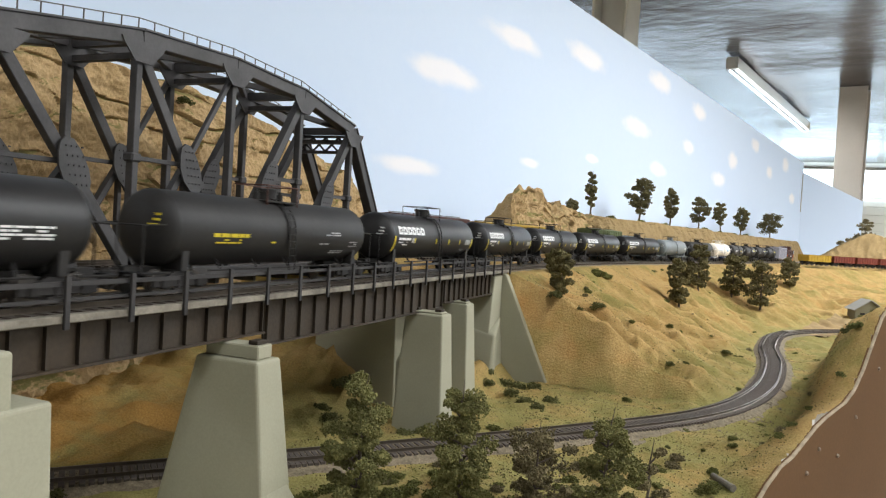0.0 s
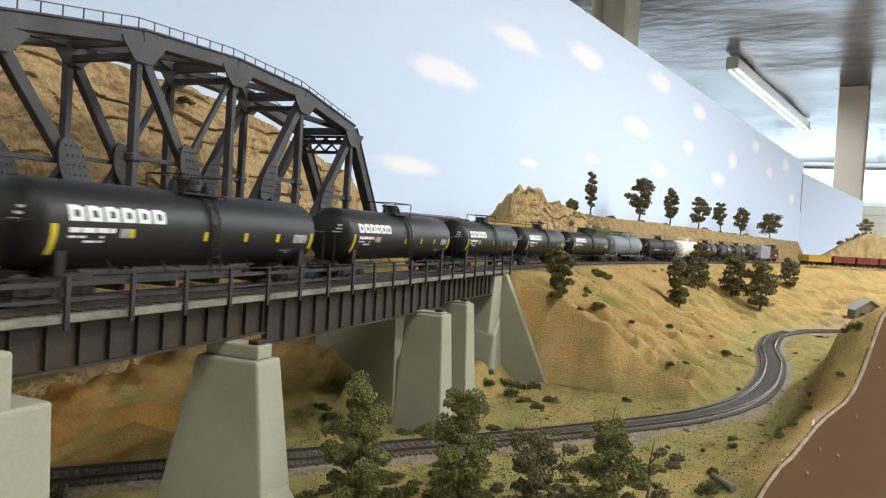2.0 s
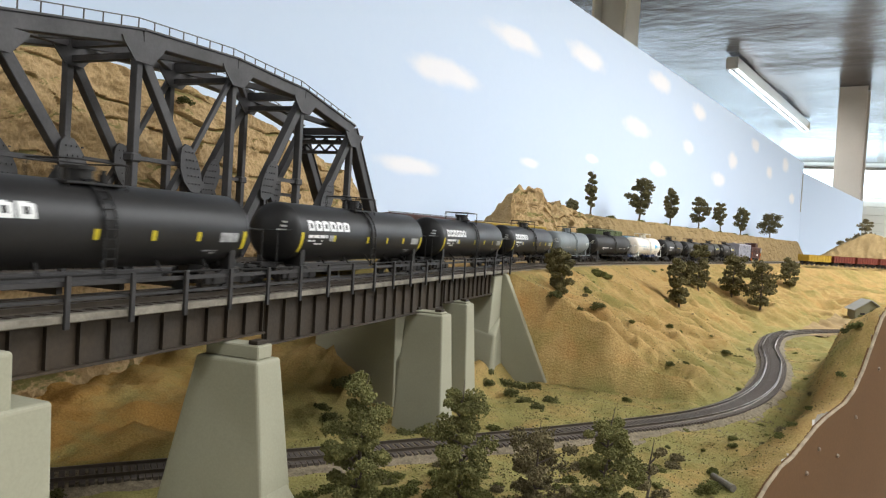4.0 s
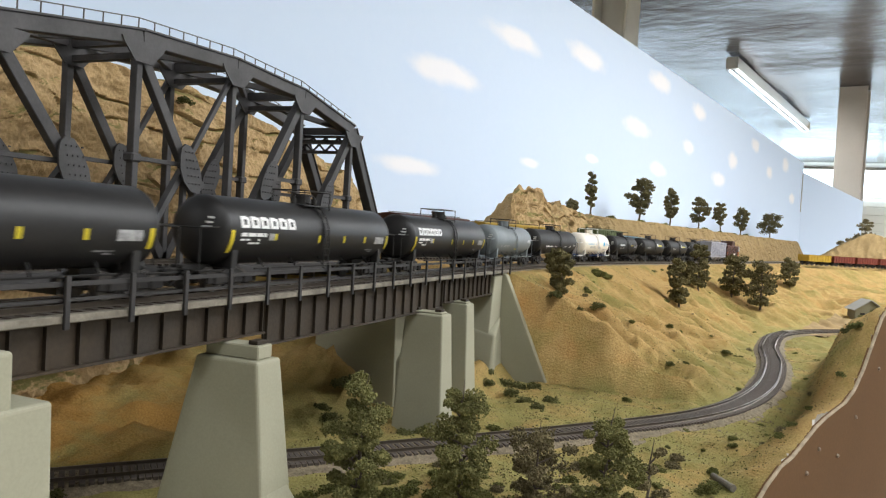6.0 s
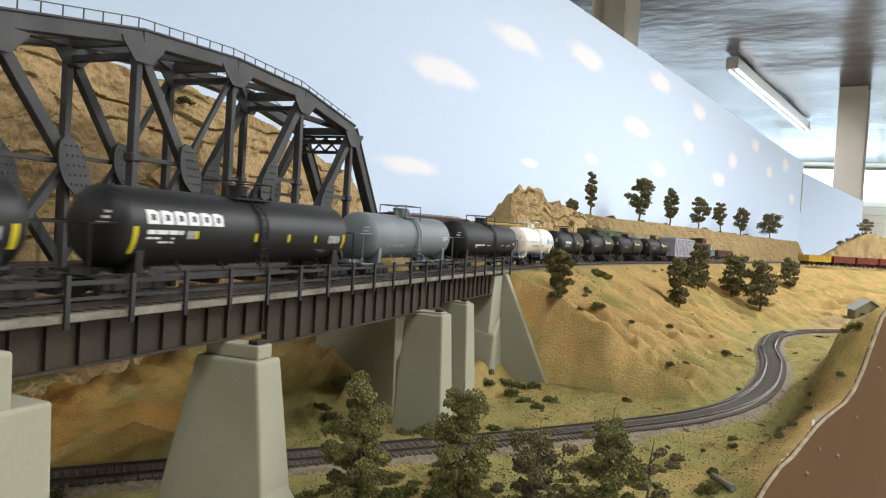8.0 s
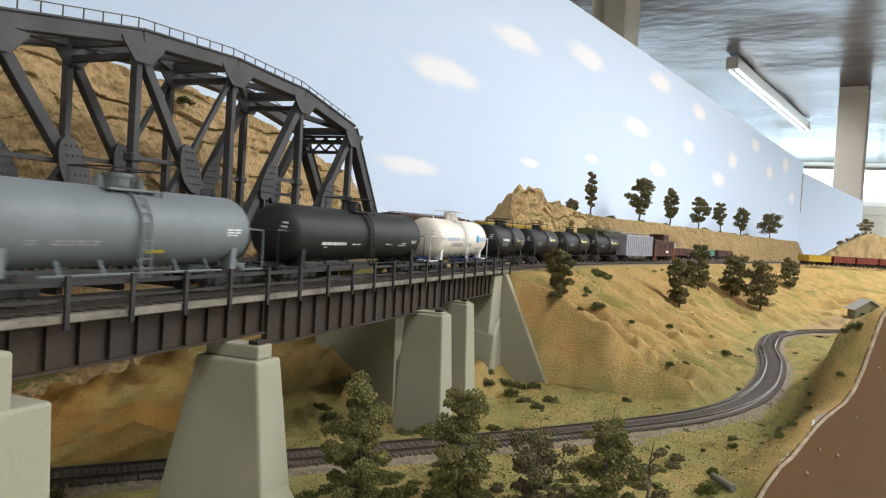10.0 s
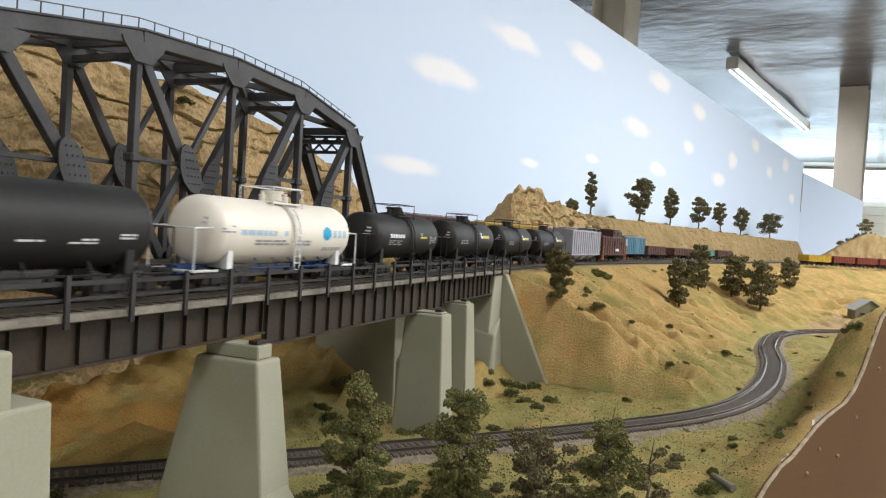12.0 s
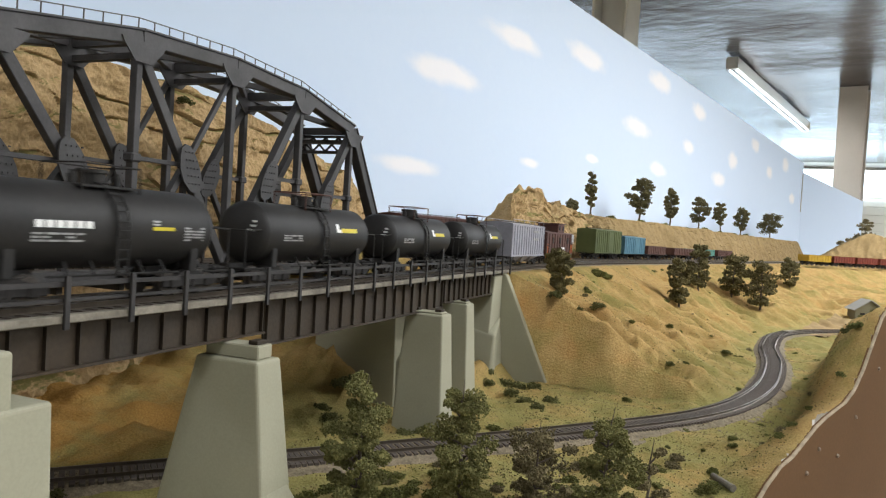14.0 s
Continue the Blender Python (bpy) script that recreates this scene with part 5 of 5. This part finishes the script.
def crumbs(name, seed, n, spot, mat, size, label):
    """Loose scatter: n small crumbs at the places that spot(rnd) gives."""
    rnd = random.Random(seed)
    vs, fs = [], []
    for _ in range(n):
        p = spot(rnd)
        if p is None:
            continue
        s = size * rnd.uniform(0.4, 1.3)
        q = Euler((rnd.random() * 6, rnd.random() * 6, rnd.random() * 6)).to_matrix()
        k = len(vs)
        vs += [tuple(Vector(p) + q @ Vector(v) * s) for v in ((1, 0, 0), (-0.6, 0.8, 0), (-0.5, -0.8, 0.2), (0, 0.1, 0.8), (0.1, 0, -0.7))]
        fs += [(k, k + 1, k + 3), (k + 1, k + 2, k + 3), (k + 2, k, k + 3), (k + 1, k, k + 4), (k + 2, k + 1, k + 4), (k, k + 2, k + 4)]
    me = bpy.data.meshes.new(name)
    me.from_pydata(vs, [], fs)
    me.materials.append(mat)
    return tagged(new(name, me), label, kind="stuff")


def plants():
    # tall trees close to the viewer on the valley floor
    dark, olive = "model tree with ragged dark green foam foliage", "model tree with sparse olive grey foliage"
    for i, (x, y, top, sp, mat, cl) in enumerate(((-0.203, 0.391, 1.216, 0.0160, LEAFF, 32), (-0.144, 0.425, 1.213, 0.0175, LEAFF, 28), (-0.104, 0.450, 1.186, 0.020, LEAFG, 22),
                                                  (-0.062, 0.467, 1.199, 0.0170, LEAFF, 28), (-0.036, 0.485, 1.178, 0.015, LEAFG, 14))):
        x, y, top, sp = 0.8 * x, 0.8 * y, 1.3 - 0.8 * (1.3 - top), 0.8 * sp
        z = height(x, y)
        tree(20 + i, x, y, z, top - z, sp * 1.1, mat, dark if mat is LEAFF else olive, int(cl * 1.4), 210 if mat is LEAFF else 120, 0.06, 0.0009, True)
    # the row along the top of the cutting
    for i, (x, y, h, sp) in enumerate(((-0.307, 1.543, 0.034, 0.011), (-0.282, 1.637, 0.106, 0.012), (-0.207, 1.934, 0.123, 0.030), (-0.144, 2.181, 0.120, 0.020), (-0.073, 2.457, 0.111, 0.026),
                                       (-0.005, 2.726, 0.115, 0.022), (0.068, 3.008, 0.111, 0.026), (0.205, 3.547, 0.124, 0.045))):
        tree(50 + i, x, y, BED + 0.093, h * 1.08, sp * 1.02, LEAFD, "dark olive model tree on top of the cutting", 18, 90, 0.30, 0.0030)
    # trees on the hillside below the main line
    for i, (x, y, h, sp) in enumerate(((-0.163, 0.781, 0.0517, 0.0129), (-0.187, 0.854, 0.0354, 0.0098), (-0.056, 1.205, 0.0882, 0.0235), (-0.034, 1.419, 0.1022, 0.0265), (0.027, 1.541, 0.0968, 0.0296), (0.081, 1.533, 0.1088, 0.0346), (0.163, 1.918, 0.0785, 0.0262))):
        tree(70 + i, x, y, height(x, y), h, sp * 0.84, LEAFD, "dark olive model tree on the tan hillside", 18, 95, 0.12, 0.0023)
    kinds = [bush_kind(1, SHRUB, "olive green flock bush on the scenery"), bush_kind(2, LEAF, "dark green flock bush on the scenery"), bush_kind(3, LEAFG, "grey-olive flock bush on the scenery")]
    used = set()

    def put(k, x, y, r, z=None):
        ob = kinds[k]
        if k in used:
            ob = ob.copy()
            scene.collection.objects.link(ob)
        used.add(k)
        ob.matrix_world = pose(x, y, (height(x, y) if z is None else z) - r * 0.12, 0, 0, (x * 7919 + y * 104729) % 360) @ Matrix.Diagonal((r, r, r * 0.85, 1))
    for k, x, y, r in ((0, -0.166, 1.04, 0.0139), (0, -0.156, 1.06, 0.0118), (1, -0.121, 0.785, 0.01), (0, -0.053, 0.937, 0.008), (1, -0.04, 0.753, 0.0057), (1, 0.016, 1.013, 0.0076), (1, -0.191, 0.677, 0.0107),
                       (1, -0.175, 0.672, 0.0106), (1, -0.161, 0.672, 0.0096), (1, -0.153, 0.718, 0.0099), (1, -0.207, 0.596, 0.0092), (1, -0.196, 0.636, 0.0086), (0, -0.054, 0.716, 0.0053), (0, -0.025, 0.762, 0.0046),
                       (0, 0.046, 0.539, 0.0052), (0, 0.056, 0.547, 0.0051), (0, 0.11, 0.667, 0.008), (1, 0.12, 0.782, 0.0074), (0, 0.073, 0.614, 0.0048), (0, 0.019, 0.564, 0.0046), (0, 0.005, 0.511, 0.005),
                       (1, -0.226, 0.535, 0.0074), (1, -0.183, 0.449, 0.0064), (2, -0.188, 0.436, 0.0056), (1, -0.255, 0.453, 0.0085), (1, -0.265, 0.463, 0.0102), (1, -0.278, 0.472, 0.0084), (1, -0.321, 0.258, 0.008),
                       (0, 0.065, 1.341, 0.0049), (0, 0.027, 0.808, 0.0048), (0, 0.094, 0.629, 0.0056), (0, -0.13, 0.327, 0.011), (1, -0.144, 0.326, 0.0078), (0, -0.174, 0.309, 0.0093), (2, -0.099, 0.348, 0.0095),
                       (0, -0.083, 0.34, 0.0095), (2, -0.067, 0.362, 0.0094), (1, -0.093, 0.365, 0.0071), (0, -0.19, 0.337, 0.0071), (2, -0.048, 0.383, 0.008), (0, -0.016, 0.417, 0.0056), (2, -0.13, 0.321, 0.0081),
                       (2, -0.072, 0.336, 0.008), (0, 0.008, 0.452, 0.0048), (2, -0.01, 0.4, 0.0072),
                       (1, -0.205, 0.466, 0.008), (1, -0.197, 0.479, 0.008), (0, -0.184, 0.48, 0.007), (1, -0.173, 0.48, 0.006), (1, -0.173, 0.635, 0.01), (1, -0.152, 0.609, 0.01), (1, -0.139, 0.598, 0.009), (1, -0.134, 0.629, 0.009), (1, -0.2, 0.656, 0.007), (1, -0.211, 0.608, 0.008), (0, -0.195, 0.323, 0.009), (0, -0.19, 0.334, 0.008), (0, -0.158, 0.345, 0.01), (0, -0.151, 0.357, 0.009), (0, -0.136, 0.354, 0.01), (0, -0.099, 0.38, 0.009), (0, -0.083, 0.386, 0.01), (0, -0.07, 0.398, 0.01), (0, -0.112, 0.396, 0.006), (0, -0.06, 0.397, 0.009), (1, -0.31, 0.266, 0.008), (0, -0.0, 0.47, 0.006), (0, 0.066, 0.678, 0.007), (1, 0.07, 0.648, 0.006), (0, 0.019, 0.58, 0.006), (1, 0.05, 0.595, 0.006), (0, -0.049, 0.619, 0.006), (0, -0.017, 0.603, 0.004)):
        put(k, x, y, r)
    for x, y, z, r in ((-0.530, 0.30, 1.375, 0.014), (-0.520, 0.37, 1.318, 0.011), (-0.560, 0.47, 1.436, 0.014), (-0.575, 0.52, 1.438, 0.012), (-0.56, 0.80, 1.397, 0.013), (-0.56, 0.86, 1.392, 0.012), (-0.51, 0.565, 1.414, 0.010)):
        put(1, x, y, r, z)
    rnd = random.Random(5)
    for k in range(9):
        s = 1.45 + 0.19 * k
        q, _ = main_line(s, -0.165)
        put(1, q.x, q.y, rnd.uniform(0.008, 0.014), BED + ridge_top(s))
    for k in range(120):
        x, y = rnd.uniform(-0.216, 0.016), rnd.uniform(0.336, 0.528)
        if nearest(LOWA, x, y)[0] < 0.034 or x > fascia_x(y) - 0.010 or x < -0.08 - 0.60 * (y - 0.32) and y > 0.45:
            continue
        put(rnd.choice((0, 0, 0, 2, 1)), x, y, rnd.uniform(0.0036, 0.0084))
    for k in range(70):
        x, y = rnd.uniform(-0.208, -0.016), rnd.uniform(0.364, 0.424)
        if nearest(LOWA, x, y)[0] < 0.032 or x > fascia_x(y) - 0.008:
            continue
        put(rnd.choice((0, 0, 0, 2, 1)), x, y, rnd.uniform(0.0032, 0.0068))
    for x, y, r in ((-0.27, 0.555, 0.0114), (-0.27, 0.518, 0.0117), (-0.26, 0.571, 0.0106), (-0.27, 0.511, 0.0121), (-0.277, 0.504, 0.0109), (-0.256, 0.503, 0.0088)):
        put(1, x, y, r)
    for k in range(150):
        x, y = rnd.uniform(-0.19, 0.20), rnd.uniform(0.44, 1.75)
        if nearest(LOWA, x, y)[0] < 0.027 or nearest(UPA, x, y)[0] < 0.034 or x > fascia_x(y) - 0.008 or x < -0.15 and y < 0.74:
            continue
        put(rnd.choice((0, 0, 1, 2)), x, y, rnd.choice((0.0026, 0.0034, 0.0048, 0.0062)))
    for x, y, z, r in ((0.445, 2.80, 1.362, 0.030), (0.475, 2.82, 1.365, 0.035), (0.41, 2.77, 1.350, 0.02), (0.38, 2.74, 1.340, 0.018), (0.53, 2.70, 1.285, 0.035), (0.58, 2.72, 1.28, 0.04)):
        put(2, x, y, r, z)
    tree(91, 0.462, 2.80, 1.365, 0.075, 0.025, LEAFG, "sparse olive model tree on the bluff", 8, 40, 0.4, 0.003)

    def floor_spot(rnd):
        x, y = rnd.uniform(-0.26, 0.14), rnd.triangular(0.29, 1.5, 0.4)
        d = nearest(LOWA, x, y)[0]
        if d < 0.020 or x > fascia_x(y) - 0.003 or (y > 0.60 and nearest(UPA, x, y)[0] < 0.035):
            return None
        return (x, y, height(x, y) + 0.0002)

    def bank_spot(rnd):
        u = rnd.uniform(0.02, 0.75)
        p = low_line(u)
        d = (low_line(u + 0.002) - p).normalized()
        o = rnd.gauss(0, 0.0175)
        e = max(abs(o) / 0.026 - 0.45, 0) / 0.55
        return (p.x + d.y * o, p.y - d.x * o, LOW + 0.0036 - 0.006 * min(e, 1))
    crumbs("grass_flock", 3, 14000, floor_spot, SHRUB, 0.0006, "olive green ground flock")
    crumbs("dry_flock", 4, 12000, floor_spot, STRAW, 0.0007, "straw coloured ground flock")
    crumbs("ballast_stones", 6, 20000, bank_spot, GRAVEL, 0.0008, "pale grey ballast stones")


def house():
    x, y = 0.296, 1.728
    root = empty("house", pose(x, y, height(x, y) - 0.006, 0, 0, 12), label="small cream house with pale gable roof", category="house")
    w, d, h = 0.028, 0.021, 0.028
    bm = B()
    block(bm, (0, 0, h / 2), (2 * w, 2 * d, h), 0.0005)
    m = Matrix(((1, 0, 0, 0), (0, 0, 1, 0), (0, 1, 0, 0), (0, 0, 0, 1)))
    prism(bm, [(-w, h), (w, h), (0, h + 0.020)], 2 * d, m)
    part("wall", bm, HOUSE, root)
    for s in (-1, 1):
        part("roof", beam(B(), (s * (w + 0.005), 0, h - 0.002), (0, 0, h + 0.0210), 0.002, 2 * d + 0.010, 0.0003), PALE, root)
    for xx in (-0.014, 0.014):
        win = part("window", block(B(), (xx, -d - 0.0005, h * 0.55), (0.009, 0.0012, 0.011), 0.0002), TRUCK, root)
        part("frame", block(B(), (xx, -d - 0.0008, h * 0.55 - 0.006), (0.012, 0.0016, 0.0012), 0), LETTER, win)
    part("door", block(B(), (0.002, -d - 0.0005, 0.012), (0.009, 0.0012, 0.022), 0.0002), BROWN, root)


def small_things():
    lg = part("log", rod(B(), (-0.0115, 0, 0.0022), (0.0115, 0, 0.0022), 0.0019, 12, 0.0023), WALKWAY)
    lg.matrix_world = pose(0.0112, 0.4817, height(0.0112, 0.4817), 0, 0, -58)
    tagged(lg, "fallen grey-brown log on the valley floor", "log")

    def way(u, v):
        p = Vector((0.160, 1.440)).lerp(Vector((0.268, 1.712)), v)
        o = (u - 0.5) * 0.056
        x, y = p.x + o * 0.94, p.y - o * 0.34
        return (x, y, height(x, y) + 0.0022)
    tagged(grid_mesh("dirt_road", 16, 60, way, SAND), "pale tan dirt road crossing the valley", "road", kind="structure")
    cross = empty("grade_crossing", pose(0.1264, 1.420, LOW + 0.007, 0, 0, -38), label="weathered pale timber crossing over the branch line", category="crossing")
    for k in range(4):
        part("plank", block(B(), (-0.0055 + 0.0036 * k, 0, 0), (0.003, 0.030, 0.0016), 0.0002), WALKWAY, cross)


terrain()
cliff()
ridge()
far_hill()
backdrop()
fascia()
room()
column(0.79, 5.55, 0.17, BEAMM, "beige painted steel column")
column(-0.50, 3.20, 0.15, CREAM, "white painted steel column", 105.0)
lamps()
girder_bridge()
truss_bridge()
piers()
track("main_track", lambda k: main_line(-0.15 + 0.0068 * k)[0], 480, RAIL, "main line track with dark sleepers")
track("rear_track", lambda k: rear_line(-0.10 + 0.0068 * k)[0], 380, RAIL, "second track through the truss bridge")
track("branch_track", lambda k: low_line(k / 370), 370, LOW + 0.0065, "branch line track in pale ballast on the valley floor")
roadbed("branch_ballast", lambda k: low_line(k / 298), 298, LOW + 0.0038, 0.027, "pale grey ballast of the branch line")
roadbed("main_ballast", lambda k: main_line(0.712 + 0.0125 * k)[0], 196, BED + 0.0025, 0.024, "grey ballast of the main line")
roadbed("rear_ballast", lambda k: rear_line(0.74 + 0.0125 * k)[0], 150, BED + 0.0025, 0.022, "grey ballast of the second track")
plants()
house()
small_things()
standing_cars()
TRAIN = build_train()


def motions():
    """The train runs down the main line towards the viewer at a steady pace."""
    for ob, s0, s1 in TRAIN:
        rows = []
        for k in range(29):
            t = 0.5 * k
            rows.append((t, wagon_pose(s0 - 0.005 - SPEED * t, s1 - 0.005 - SPEED * t)))
        walk(ob, rows)
        turns = [(k / 30, math.degrees(SPEED * k / 30 / 0.0052)) for k in range(421)]
        for w in ob.children_recursive:
            if w.name.startswith("wheelset"):
                y = w.location.y
                walk(w, [(t, pose(0, y, 0.0053, a)) for t, a in turns])


motions()
